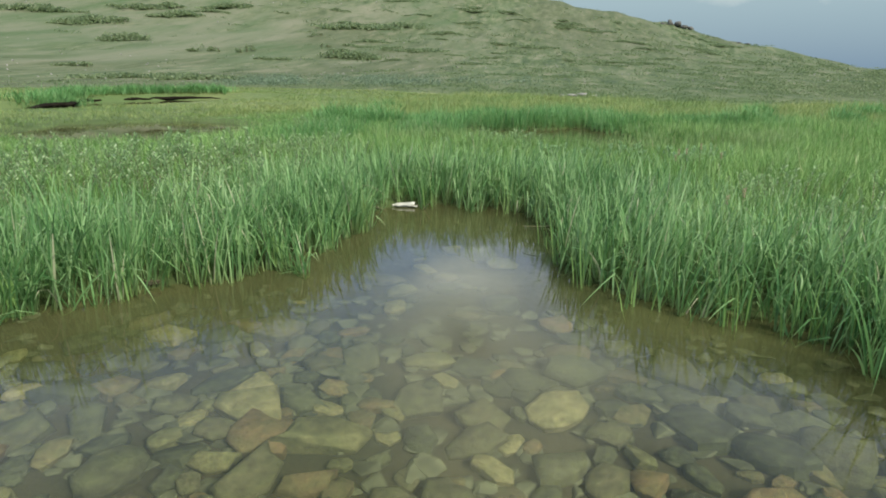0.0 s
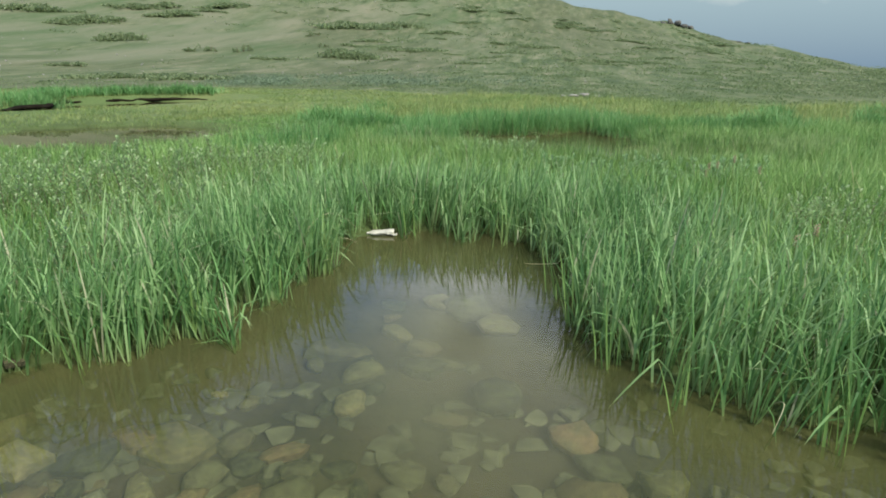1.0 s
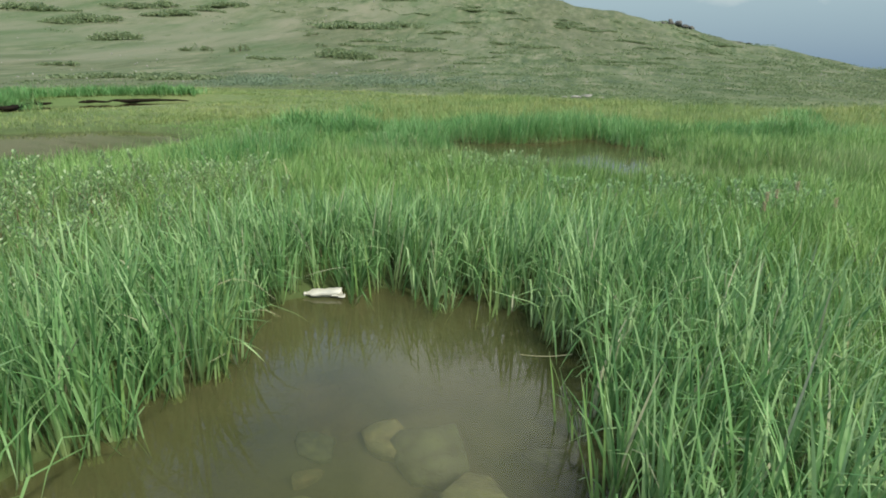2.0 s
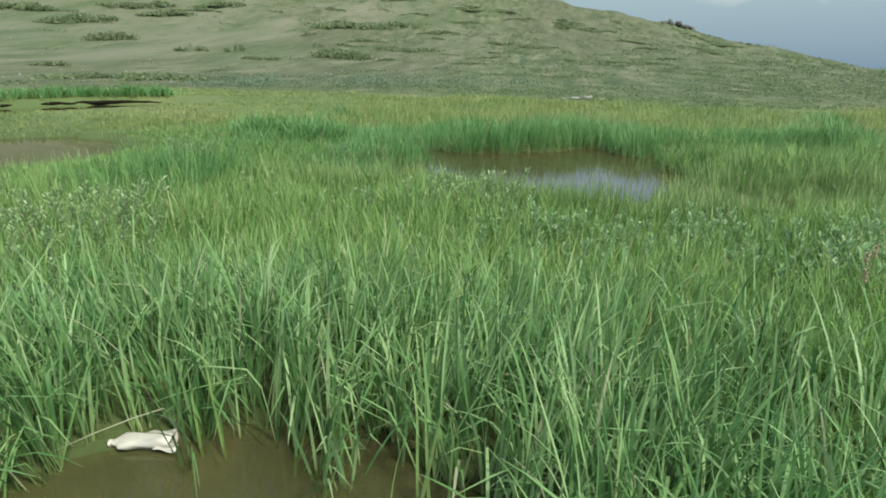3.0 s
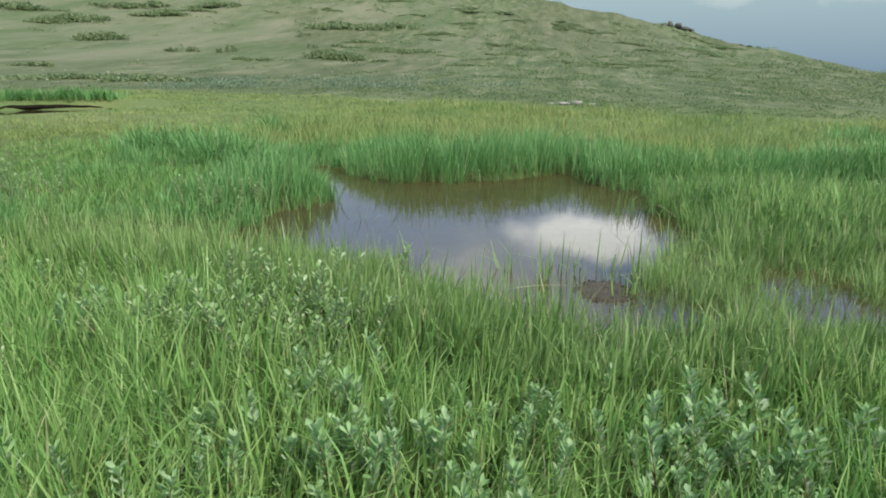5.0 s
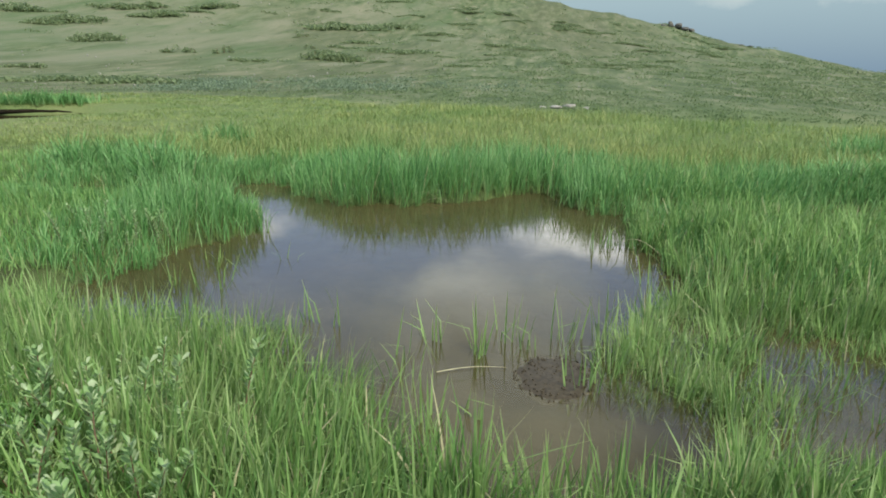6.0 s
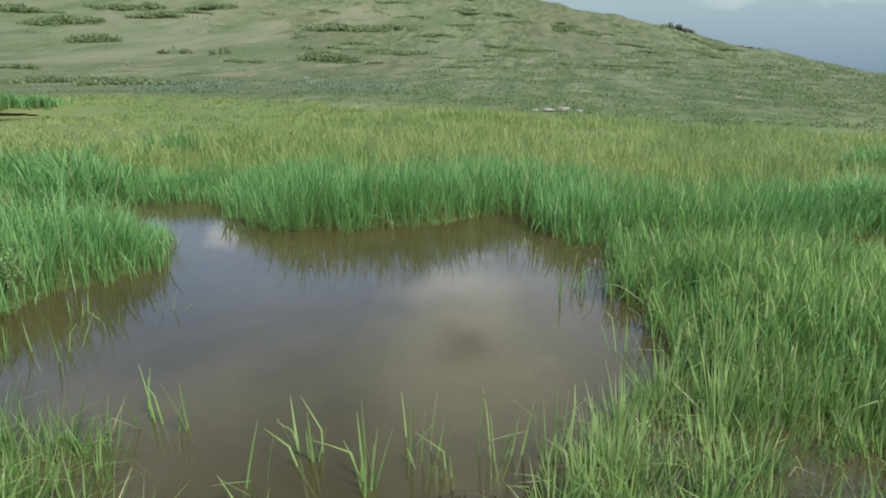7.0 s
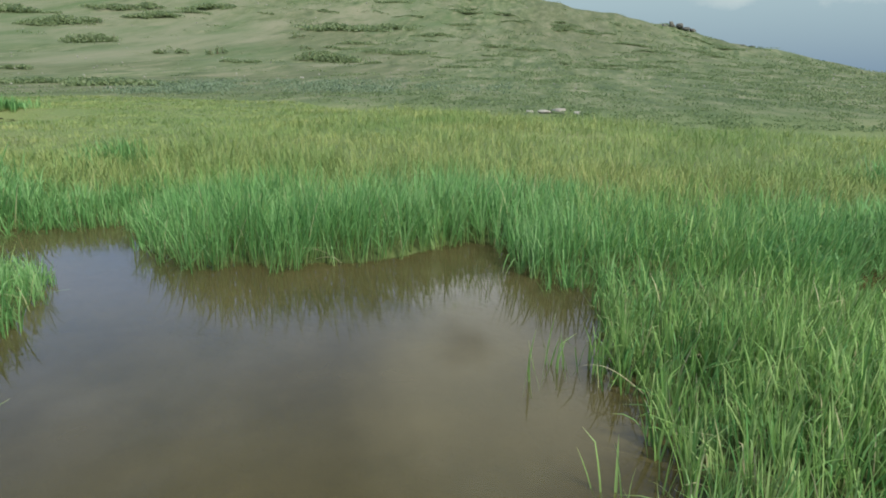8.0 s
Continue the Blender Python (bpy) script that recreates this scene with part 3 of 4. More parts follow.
# tall sedge round the water
x, y = scatter(430000, -7, 6.5, 1.2, 17.5)
s, _ = shore(x, y)
near_two = (y > 7.35) & (y < 11.3) & (x > -2.4)
band = np.clip(1.25 - s / 1.5, 0, 1) * (s > -0.02 - 0.20 * clumps(x, y, 0.8) ** 2) * in_view(x, y)
band = band * np.where(near_two, 0.0, 1) * (x > -4.6) * np.where((x > 2.2) & (y > 10.5) & (y < 13.7), 0.35, 1)
keep = rng.random(len(x)) < band * (0.35 + 0.65 * clumps(x, y))
keep &= np.hypot(x + 0.57, (y - 5.9) * 1.4) > 0.2
x, y, s = x[keep], y[keep], s[keep]
h = (0.50 - 0.12 * np.clip(s / 1.2, 0, 1)) * rng.normal(1, 0.16, len(x)).clip(0.5, 1.4) * (0.88 + 0.2 * clumps(x, y, 0.4)) * np.where((x > 1.9) & (y > 10.5) & (y < 14.3), 0.48, 1) * np.where((x < -0.75) & (y > 10.6) & (y < 14.25), 0.40 + 0.95 * np.exp(-((x + 1.55) / 0.6) ** 2 - ((y - 12.6) / 0.6) ** 2), 1) * low_round(x, y)
h = h * np.where(y > 13.6, np.interp(x, [-3, -1.9, -1.3, -0.6, 0.4, 1.4, 2.1, 3], [0.5, 0.5, 0.62, 1.0, 1.15, 1.0, 0.85, 0.7]), 1)
w = rng.uniform(0.007, 0.0145, len(x)) * np.where(y > 8, 0.66, 1)
one = y < 8
blades("sedge", x[one], y[one], h[one], w[one], SEDGE, "tall blue-green sedge growing along the first pond", 6, 0.14, 0.45, 0.36, 0.12, 0.45)
blades("green_sedge", x[~one], y[~one], h[~one], w[~one], SEDGE_GREEN, "deep green sedge growing round the second pond", 5, 0.13, 0.5, 0.2)

# lower meadow grass
x, y = scatter(350000, -9, 9, 2.5, 19)
s, _ = shore(x, y)
keep = (s > 0.1) & in_view(x, y) & (rng.random(len(x)) < np.clip((s - 0.1) / 0.8, 0.2, 1) * (0.6 + 0.4 * clumps(x, y, 0.6)) * np.where(y > 15.5, 0.5, 1))
x, y, s = x[keep], y[keep], s[keep]
h = 0.30 * rng.normal(1, 0.2, len(x)).clip(0.5, 1.6) * (0.75 + 0.5 * clumps(x, y, 0.23)) * west(x) * low_round(x, y) * np.where((x < -0.9) & (y > 10.6) & (y < 15.6), 0.6, 1)
gold = y + 0.8 * np.sin(1.3 * x) + 0.5 * rng.normal(0, 1, len(x)) > 15.9
w = rng.uniform(0.004, 0.009, len(x))
blades("meadow_grass", x[~gold], y[~gold], h[~gold], w[~gold], MEADOW, "fresh green meadow grass with yellow tips", 3, 0.17, 0.55, 0.2)
blades("golden_grass", x[gold], y[gold], h[gold] * 1.05, w[gold] * 1.15, FAR, "yellow-green ripening grass behind the second pond", 3, 0.22, 0.8, 0.3, 0.3, 0.25)


# dense fine grass on the dry neck between the ponds
x, y = scatter(52000, -2.2, 4.2, 6.5, 10.2)
s, _ = shore(x, y)
keep = (s > 0.12) & (rng.random(len(x)) < np.clip(s / 0.6, 0.3, 1))
x, y = x[keep], y[keep]
h = 0.27 * rng.normal(1, 0.25, len(x)).clip(0.4, 1.7) * (0.75 + 0.5 * clumps(x, y, 0.3)) * low_round(x, y)
blades("neck_grass", x, y, h, rng.uniform(0.004, 0.009, len(x)), MEADOW, "dense bright green grass between the two ponds", 4, 0.16, 0.5, 0.22)


# light green sedge standing in the near side of the second pond
def shoots_here(x, y):
    s = signed(PONDS[1][0], x, y)
    left = y < np.interp(x, [-2.6, -1.0, -0.5, 0.3, 0.6, 0.9, 1.15], [10.9, 10.75, 11.0, 10.75, 10.5, 10.1, 9.75]) + 0.1 * np.sin(9 * x)
    right = (x > np.interp(y, [9.4, 9.75, 10.0, 10.35, 10.5, 10.8, 11.6, 12.0], [1.9, 2.2, 2.35, 2.35, 1.95, 1.95, 2.3, 2.6])) | ((y < 9.6) & (x > 1.1))
    pool = ((x - 2.98) / 0.36) ** 2 + ((y - 10.7) / 0.6) ** 2 < 1
    return (s < 0.5) & (y < 12.0) & (y > 8.6) & ((left & (x < 1.15)) | (right & (~pool | (rng.random(len(x)) < 0.2))))


x, y = (np.concatenate(c) for c in zip(scatter(140000, -2.6, 5.2, 8.6, 13.7), scatter(34000, 1.8, 4.6, 9.2, 11.6), scatter(26000, -1.6, 1.2, 8.9, 11.0)))
sh, _ = shore(x, y)
east = (x > 2.2) & (y > 11) & (sh > -0.1) & (sh < 1.6)
keep = (shoots_here(x, y) | east) & (rng.random(len(x)) < np.where((x > 1.1) & (y < 11.6), 0.6 + 0.4 * clumps(x, y, 0.9), 0.2 + 0.55 * clumps(x, y, 0.9)))
x, y, sh = x[keep], y[keep], sh[keep]
h = np.where(y > 11.6, 0.22, np.where(x > 1.9, 0.27, 0.31)) * rng.normal(1, 0.2, len(x)).clip(0.4, 1.5) + np.where(sh < 0, 0.08, 0)
h = h * np.where((x > 2.5) & (x < 3.8) & (y < 10.3), 0.72, 1) * low_round(x, np.maximum(y, 11))
blades("water_sedge", x, y, h, rng.uniform(0.0055, 0.0105, len(x)), SHOOT, "light green sedge shoots standing in shallow water", 4, 0.11, 0.28, 0.2, 0.1, 0.5)

# rough grass on both sides of the way
x, y = scatter(42000, -20, 16, -8, 20)
s, _ = shore(x, y)
keep = (s > 0.1) & ~in_view(x, y, 0.9)
x, y = x[keep], y[keep]
blades("rough_grass", x, y, 0.3 * rng.normal(1, 0.2, len(x)).clip(0.5, 1.6), rng.uniform(0.012, 0.022, len(x)), MEADOW, "rough green grass of the wider marsh", 2, 0.3, 0.6, 0.1, 0.4)

# dark sedge hummocks that stand apart in the meadow
hx, hy, hr = np.array([(-3.9, 15.6, 0.7), (-3.2, 15.0, 0.6), (-4.6, 15.3, 0.5), (-3.95, 17.9, 0.5), (6.3, 18.3, 0.5), (5.5, 15.5, 0.45), (4.8, 15.4, 0.4), (9.5, 19.5, 0.7), (7.6, 16.2, 0.4)]).T
k = rng.integers(0, len(hx), 6000)
x, y = hx[k] + rng.normal(0, 0.5, len(k)) * hr[k] * 1.3, hy[k] + rng.normal(0, 0.5, len(k)) * hr[k]
h = 0.42 * np.exp(-((x - hx[k]) ** 2 + (y - hy[k]) ** 2) / (2.2 * hr[k] ** 2)) * rng.normal(1, 0.15, len(k)).clip(0.5, 1.4) + 0.08
blades("hummock_sedge", x, y, h, rng.uniform(0.008, 0.015, len(k)), SEDGE_GREEN, "dark green sedge growing in hummocks in the meadow", 4, 0.22, 0.7, 0.2)

# dark sedge on the peat bank
t = rng.random(9000)
x = np.interp(t, [0, 0.12, 0.35, 0.65, 1], [-16.6, -16.2, -17.5, -15.9, -13.4]) - np.abs(rng.normal(0.25, 0.7, len(t)))
y = np.interp(t, [0, 0.12, 0.35, 0.65, 1], [18.7, 20.0, 22.1, 24.7, 26.3]) + np.abs(rng.normal(0.15, 0.5, len(t)))
blades("bank_sedge", x, y, rng.normal(0.40, 0.08, len(t)).clip(0.2, 0.6), rng.uniform(0.012, 0.022, len(t)), SEDGE_GREEN, "tall dark sedge growing along the peat bank", 3, 0.2, 0.6, 0.2, 0.3)

# meadow towards the foot of the hill
d = 15 + 34 * rng.random(270000) ** 0.8
az = np.radians(rng.uniform(-56, 34, len(d)))
x, y = EYE[0] + d * np.sin(az), EYE[1] + d * np.cos(az)
s, _ = shore(x, y)
end = np.interp(np.degrees(az), [-60, -30, -10, 10, 30], [46, 44, 31, 25, 24]) + 3 * clumps(x, y, 0.05)
keep = (s > 0.0) & ((y > 18) | (np.abs(x) > 8)) & (d < end)
x, y, d = x[keep], y[keep], d[keep]
cut = signed(PONDS[4][0], x, y)
h = 0.30 * rng.normal(1, 0.22, len(x)).clip(0.4, 1.7) * (0.5 + 0.75 * clumps(x, y, 0.1)) * west(x) * np.clip(cut / 1.5, 0.4, 1)
blades("far_grass", x, y, h, rng.uniform(0.007, 0.018, len(x)) * (d / 30).clip(0.7, 1.6), FAR, "yellowish green grass of the marsh below the hill", 2, 0.25, 0.9, 0.25, 0.45, 0.25)


# ---------------------------------------------------------------- hillside growth and rocks
def leaf_cloud(px, py, pz, rad, tall, per, size, long=1.0, follow=False):
    """Many small leaf faces gathered in low uneven domes, one dome for each place; long draws them out along the slope."""
    n = len(px)
    a = rng.uniform(0, 2 * np.pi, (n, per))
    r = np.sqrt(rng.random((n, per))) * (0.75 + 0.25 * np.sin(3 * a + rng.uniform(0, 6, (n, 1))))
    up = rng.random((n, per)) ** 0.7 * np.sqrt(np.clip(1 - r * r, 0.05, 1))
    along, across = np.cos(a) * r * rad[:, None] * long, np.sin(a) * r * rad[:, None]
    bx, by = (px - EYE[0], py - EYE[1]) if follow else (np.zeros(n), np.ones(n))
    q = np.hypot(bx, by)
    bx, by = (bx / q)[:, None], (by / q)[:, None]
    cx, cy = px[:, None] + along * by + across * bx, py[:, None] - along * bx + across * by
    foot = land(cx.ravel(), cy.ravel()).reshape(n, per) if follow else pz[:, None]
    c = np.stack([cx, cy, foot + up * tall[:, None]], 2).reshape(-1, 3)
    m = len(c)
    sz = np.repeat(size, per) * rng.uniform(0.6, 1.3, m)
    u = rng.normal(0, 1, (m, 3))
    u /= np.linalg.norm(u, axis=1)[:, None]
    v = np.cross(u, rng.normal(0, 1, (m, 3)))
    v /= np.linalg.norm(v, axis=1)[:, None]
    co = np.stack([c - u * sz[:, None], c + v * sz[:, None] * 0.6, c + u * sz[:, None], c - v * sz[:, None] * 0.6], 1).reshape(-1, 3)
    i = np.arange(m) * 4
    return co, np.stack([i, i + 1, i + 2, i + 3], 1)


def on_bearing(az, d):
    a = np.radians(az)
    return EYE[0] + d * np.sin(a), EYE[1] + d * np.cos(a)


n = 17000
az = rng.uniform(-52, 34, n)
d = np.exp(rng.uniform(np.log(24), np.log(326), n))
x, y = on_bearing(az, d)
patchy = np.clip(0.45 + 0.5 * np.sin(0.13 * x + 2.3 * np.sin(0.045 * y)) * np.sin(0.055 * y + 1.9 * np.sin(0.09 * x)) + 0.25 * np.sin(0.41 * x + 0.9 * np.sin(0.2 * y)), 0, 1)
share = np.interp(az, [-50, -24, -16, 0, 12, 30], [0.02, 0.04, 0.35, 0.5, 0.7, 0.8]) * (0.05 + 1.1 * patchy ** 1.5)
share = np.maximum(share, np.clip((90 - d) / 40, 0, 1) * 0.3 * patchy)
share = share * (d > np.interp(az, [-60, -30, -10, 10, 30], [50, 48, 34, 27, 26]))
keep = rng.random(n) < share
x, y, d = x[keep], y[keep], d[keep]
rad = rng.uniform(0.4, 1.25, len(x)) ** 1.4 * (d / 110).clip(0.3, 1.9)
co, f = leaf_cloud(x, y, None, rad, rad * rng.uniform(0.2, 0.4, len(x)), 34, rad * 0.12, 1.9, True)
tagged(new("hill_shrubs", mesh_from("hill_shrubs", co, [f], HILL_LEAF)), "low dark green scrub scattered over the hillside", "shrub", kind="stuff")


n = 17000
az = rng.uniform(-50, 33, n)
d = np.exp(rng.uniform(np.log(27), np.log(327), n))
x, y = on_bearing(az, d)
share = np.interp(az, [-50, -24, -14, 0, 30], [0.10, 0.12, 0.5, 0.7, 0.85])
share = share * np.clip(0.55 + 0.6 * np.sin(0.09 * x + 2 * np.sin(0.03 * y)) * np.sin(0.04 * y + 2 * np.sin(0.06 * x)) - np.clip((d - 230) / 300, 0, 0.3) * (az < 4), 0.1, 1)
share = np.maximum(share, np.clip((100 - d) / 30, 0, 1) * (0.25 + 0.35 * clumps(x, y, 0.03))) * (d > np.interp(az, [-60, -30, -10, 10, 30], [47, 45, 30, 23, 22]))
keep = rng.random(n) < share
x, y, d = x[keep], y[keep], d[keep]
rad = rng.uniform(0.3, 1.0, len(x)) * (d / 150).clip(0.22, 1.5)
co, f = leaf_cloud(x, y, None, rad * 1.3, rad * 0.2, 12, rad * 0.17, 1.6, True)
tagged(new("hill_heath", mesh_from("hill_heath", co, [f], HILL_LEAF)), "patchy low heath and tussocks on the hillside", "heath", kind="stuff")


# grey willow scrub where the slope meets the marsh
n = 150
az = np.where(rng.random(n) < 0.4, rng.normal(-25, 1.6, n), rng.normal(-14, 5, n))
d = rng.uniform(47, 74, n)
x, y = on_bearing(az, d)
rad = rng.uniform(0.4, 1.1, n)
co, f = leaf_cloud(x, y, None, rad, rad * 0.5, 110, rad * 0.06 + 0.015, 1.7, True)
tagged(new("grey_willow_scrub", mesh_from("grey_willow_scrub", co, [f], WILLOW_GREY)), "pale grey-green willow scrub at the foot of the hill", "shrub", kind="stuff")


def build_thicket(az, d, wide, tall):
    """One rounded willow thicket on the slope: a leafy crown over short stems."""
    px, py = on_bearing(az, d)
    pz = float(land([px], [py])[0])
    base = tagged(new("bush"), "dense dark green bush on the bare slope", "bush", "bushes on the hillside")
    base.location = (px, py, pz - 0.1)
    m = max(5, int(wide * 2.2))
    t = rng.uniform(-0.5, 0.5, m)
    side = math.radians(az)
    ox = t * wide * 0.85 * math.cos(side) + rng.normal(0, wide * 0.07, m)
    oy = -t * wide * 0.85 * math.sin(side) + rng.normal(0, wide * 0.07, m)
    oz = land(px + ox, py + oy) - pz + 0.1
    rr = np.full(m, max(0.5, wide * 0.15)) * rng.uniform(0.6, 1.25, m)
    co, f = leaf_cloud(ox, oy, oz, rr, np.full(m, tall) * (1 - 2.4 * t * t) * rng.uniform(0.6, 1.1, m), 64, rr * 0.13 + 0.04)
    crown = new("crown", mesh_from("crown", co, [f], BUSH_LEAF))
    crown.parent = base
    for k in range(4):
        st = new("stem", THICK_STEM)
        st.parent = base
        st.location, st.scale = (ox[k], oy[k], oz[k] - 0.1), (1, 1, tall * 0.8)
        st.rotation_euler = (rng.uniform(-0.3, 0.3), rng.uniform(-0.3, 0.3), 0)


def thick_stem():
    bm = bmesh.new()
    bmesh.ops.create_cone(bm, segments=6, radius1=0.07, radius2=0.03, depth=1, matrix=Matrix.Translation((0, 0, 0.5)))
    me = bpy.data.meshes.new("stem")
    bm.to_mesh(me)
    bm.free()
    me.materials.append(STEM)
    return me


THICK_STEM = thick_stem()
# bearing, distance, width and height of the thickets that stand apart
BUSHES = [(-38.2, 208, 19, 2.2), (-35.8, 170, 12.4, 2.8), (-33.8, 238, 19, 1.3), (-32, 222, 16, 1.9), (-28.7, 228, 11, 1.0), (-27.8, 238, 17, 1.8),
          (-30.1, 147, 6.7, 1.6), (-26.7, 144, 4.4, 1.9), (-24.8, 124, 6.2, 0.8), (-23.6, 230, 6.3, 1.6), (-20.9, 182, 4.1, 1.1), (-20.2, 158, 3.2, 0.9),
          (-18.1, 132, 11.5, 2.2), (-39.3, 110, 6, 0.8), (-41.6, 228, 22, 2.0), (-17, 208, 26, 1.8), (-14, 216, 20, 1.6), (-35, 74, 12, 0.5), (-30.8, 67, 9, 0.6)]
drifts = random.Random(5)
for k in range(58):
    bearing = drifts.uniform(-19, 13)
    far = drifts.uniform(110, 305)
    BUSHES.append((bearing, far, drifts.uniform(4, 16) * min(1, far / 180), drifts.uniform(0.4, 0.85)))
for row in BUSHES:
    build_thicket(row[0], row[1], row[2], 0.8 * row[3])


def stone_mesh(name, mat, seed, flat, points=15, worn=0.05, fine=True):
    """An angular stone about 1 across with worn edges."""
    r = random.Random(seed)
    bm = bmesh.new()
    for _ in range(points):
        v = Vector((r.gauss(0, 1), r.gauss(0, 1), r.gauss(0, 1))).normalized() * 0.5
        bm.verts.new((v.x * r.uniform(0.8, 1.15), v.y * r.uniform(0.6, 1.0), max(-0.38, min(0.38, v.z * 1.3)) * flat))
    h = bmesh.ops.convex_hull(bm, input=bm.verts)
    bmesh.ops.delete(bm, geom=[g for g in h["geom_interior"] if isinstance(g, bmesh.types.BMVert)], context="VERTS")
    bmesh.ops.dissolve_limit(bm, angle_limit=radians(12), verts=bm.verts, edges=bm.edges)
    bmesh.ops.bevel(bm, geom=bm.edges[:], offset=worn, segments=2 if fine else 1, affect="EDGES", clamp_overlap=True)
    if fine:
        bmesh.ops.triangulate(bm, faces=bm.faces[:])
        bmesh.ops.subdivide_edges(bm, edges=[e for e in bm.edges if e.calc_length() > 0.22], cuts=1)
    for v in bm.verts:
        k = 0.012 * noise.noise(v.co * 4 + Vector((seed, 0, 0))) + 0.018 * noise.noise(v.co * 11)
        v.co += v.co.normalized() * k * (0.4 + flat)
    for f in bm.faces:
        f.smooth = True
    me = bpy.data.meshes.new(name)
    bm.to_mesh(me)
    bm.free()
    me.materials.append(mat)
    return me


def build_outcrop(bearing, d, rows):
    px, py = on_bearing(bearing, d)
    base = tagged(new("rock_outcrop"), "dark jagged rock outcrop on the hill crest", "rock", "rock outcrops on the crest")
    base.location = (px, py, float(land([px], [py])[0]) - 0.8)
    for k, (ox, oz, sx, sz) in enumerate(rows):
        o = new("rock", stone_mesh("rock", ROCK, 60 + k + len(rows), 0.8))
        o.parent = base
        o.location, o.scale, o.rotation_euler = (ox, 0, oz), (sx, 4, sz), (0, 0.2 - 0.1 * k, k)


build_outcrop(9.3, 322.0, ((-4, 1.2, 4.5, 3.4), (-1.0, 1.9, 5.0, 5.0), (2.2, 1.4, 4.6, 4.4), (5, 0.4, 4, 2.6), (8, -0.3, 3.5, 2.0)))
build_outcrop(14.3, 322.0, ((-3, 0.6, 4.0, 1.6), (0.5, 0.5, 4.5, 1.8), (4, 0.1, 4.0, 1.5)))
n = 420
az = rng.uniform(-46, 26, n)
d = np.exp(rng.uniform(np.log(60), np.log(315), n))
x, y = on_bearing(az, d)
z = land(x, y)
bm = bmesh.new()
for k in range(n):
    size = 0.1 + 0.0022 * d[k] * rng.random()
    bmesh.ops.create_icosphere(bm, subdivisions=1, radius=size * 0.5, matrix=Matrix.Translation((x[k], y[k], z[k] + 0.1 * size)) @ Euler(rng.uniform(0, 3, 3)).to_matrix().to_4x4() @ Matrix.Diagonal((1.3, 0.8, 0.7, 1)))
me = bpy.data.meshes.new("hill_stones")
bm.to_mesh(me)
bm.free()
me.materials.append(PALE_ROCK)
tagged(new("hill_stones", me), "pale loose stones strewn on the hillside", "stones", kind="stuff")
for k, (px, py, size) in enumerate(((1.7, 31.2, 0.32), (2.2, 31.6, 0.4), (2.75, 31.2, 0.25), (1.2, 31.8, 0.22))):
    o = new("boulder", stone_mesh("boulder", PALE_ROCK, 80 + k, 0.7))
    o.location, o.scale = (px, py, float(land([px], [py])[0]) + 0.12 * size), (size * 1.5, size, size)
    tagged(o, "pale weathered boulder at the edge of the marsh", "boulder", "boulders at the foot of the hill")


# ---------------------------------------------------------------- dwarf willow
def stem_mesh(seed, count, long, wide, mat):
    """An upright shoot with leaves that point upwards, each widest towards its tip and folded along the rib."""
    r = random.Random(seed)
    tilt, h = r.uniform(0.08, 0.45), 1.0
    path = [Vector((tilt * t ** 1.3 * 0.8, 0.06 * math.sin(3 * t + seed), h * t * (1 - 0.1 * t))) for t in (0, 0.25, 0.5, 0.75, 1.0)]
    co, f = [], []
    for k, p in enumerate(path):
        w = 0.011 * (1 - 0.7 * k / 4)
        for j in range(4):
            a = j * math.pi / 2
            co.append((p.x + w * math.cos(a), p.y + w * math.sin(a), p.z))
        if k:
            b = 4 * (k - 1)
            f += [(b + j, b + (j + 1) % 4, b + 4 + (j + 1) % 4, b + 4 + j) for j in range(4)]
    stem = mesh_from("stem", np.array(co), [np.array(f)], STEM, smooth=True)
    lc, lf = [], []
    for k in range(count):
        t = 0.3 + 0.7 * (k / (count - 1)) ** 0.8
        i = min(3, int(t * 4))
        p = path[i].lerp(path[i + 1], t * 4 - i)
        az = k * 2.4 + r.uniform(-0.4, 0.4)
        out = Vector((math.cos(az), math.sin(az), r.uniform(0.5, 2.0))).normalized()
        side = out.cross(Vector((r.uniform(-0.3, 0.3), r.uniform(-0.3, 0.3), 1))).normalized()
        up = side.cross(out)
        ln, wd = long * r.uniform(0.7, 1.15), wide * r.uniform(0.75, 1.15)
        b = len(lc)
        p = p + out * 0.015
        for s, q, v in ((0, 0, 0), (0.3, 0.6, 0.08), (0.7, 1.0, 0.1), (1.0, 0, 0.05), (0.7, -1.0, 0.1), (0.3, -0.6, 0.08), (0.5, 0, -0.06)):
            lc.append(p + out * ln * s + side * wd * q + up * ln * v)
        lf += [(b + j, b + (j + 1) % 6, b + 6) for j in range(6)]
    leaves = mesh_from("leaves", np.array([tuple(v) for v in lc]), [np.array(lf)], mat, smooth=True)
    return stem, leaves


STEMS = {"fine": [stem_mesh(k, 40, 0.085, 0.021, WILLOW_DARK) for k in range(7)], "broad": [stem_mesh(k, 34, 0.135, 0.027, WILLOW) for k in range(7)]}


def build_willow(seed, kind):
    r = random.Random(seed)
    base = tagged(new("willow_shrub"), "low dwarf willow with grey-green leaves among grass", "shrub", "dwarf willows in the marsh")
    for k in range(9):
        st, lv = STEMS[kind][(seed + k) % 7]
        o = new("stem", st)
        o.parent = base
        o.rotation_euler = (0, 0, k * 2 * math.pi / 9 * 2 + r.uniform(-0.3, 0.3))
        sc = r.uniform(0.75, 1.1)
        o.scale = (sc, sc, sc)
        o.location = (r.uniform(-1.0, 1.0), r.uniform(-1.0, 1.0), 0)
        lo = new("leaves", lv)
        lo.parent = o
    return base


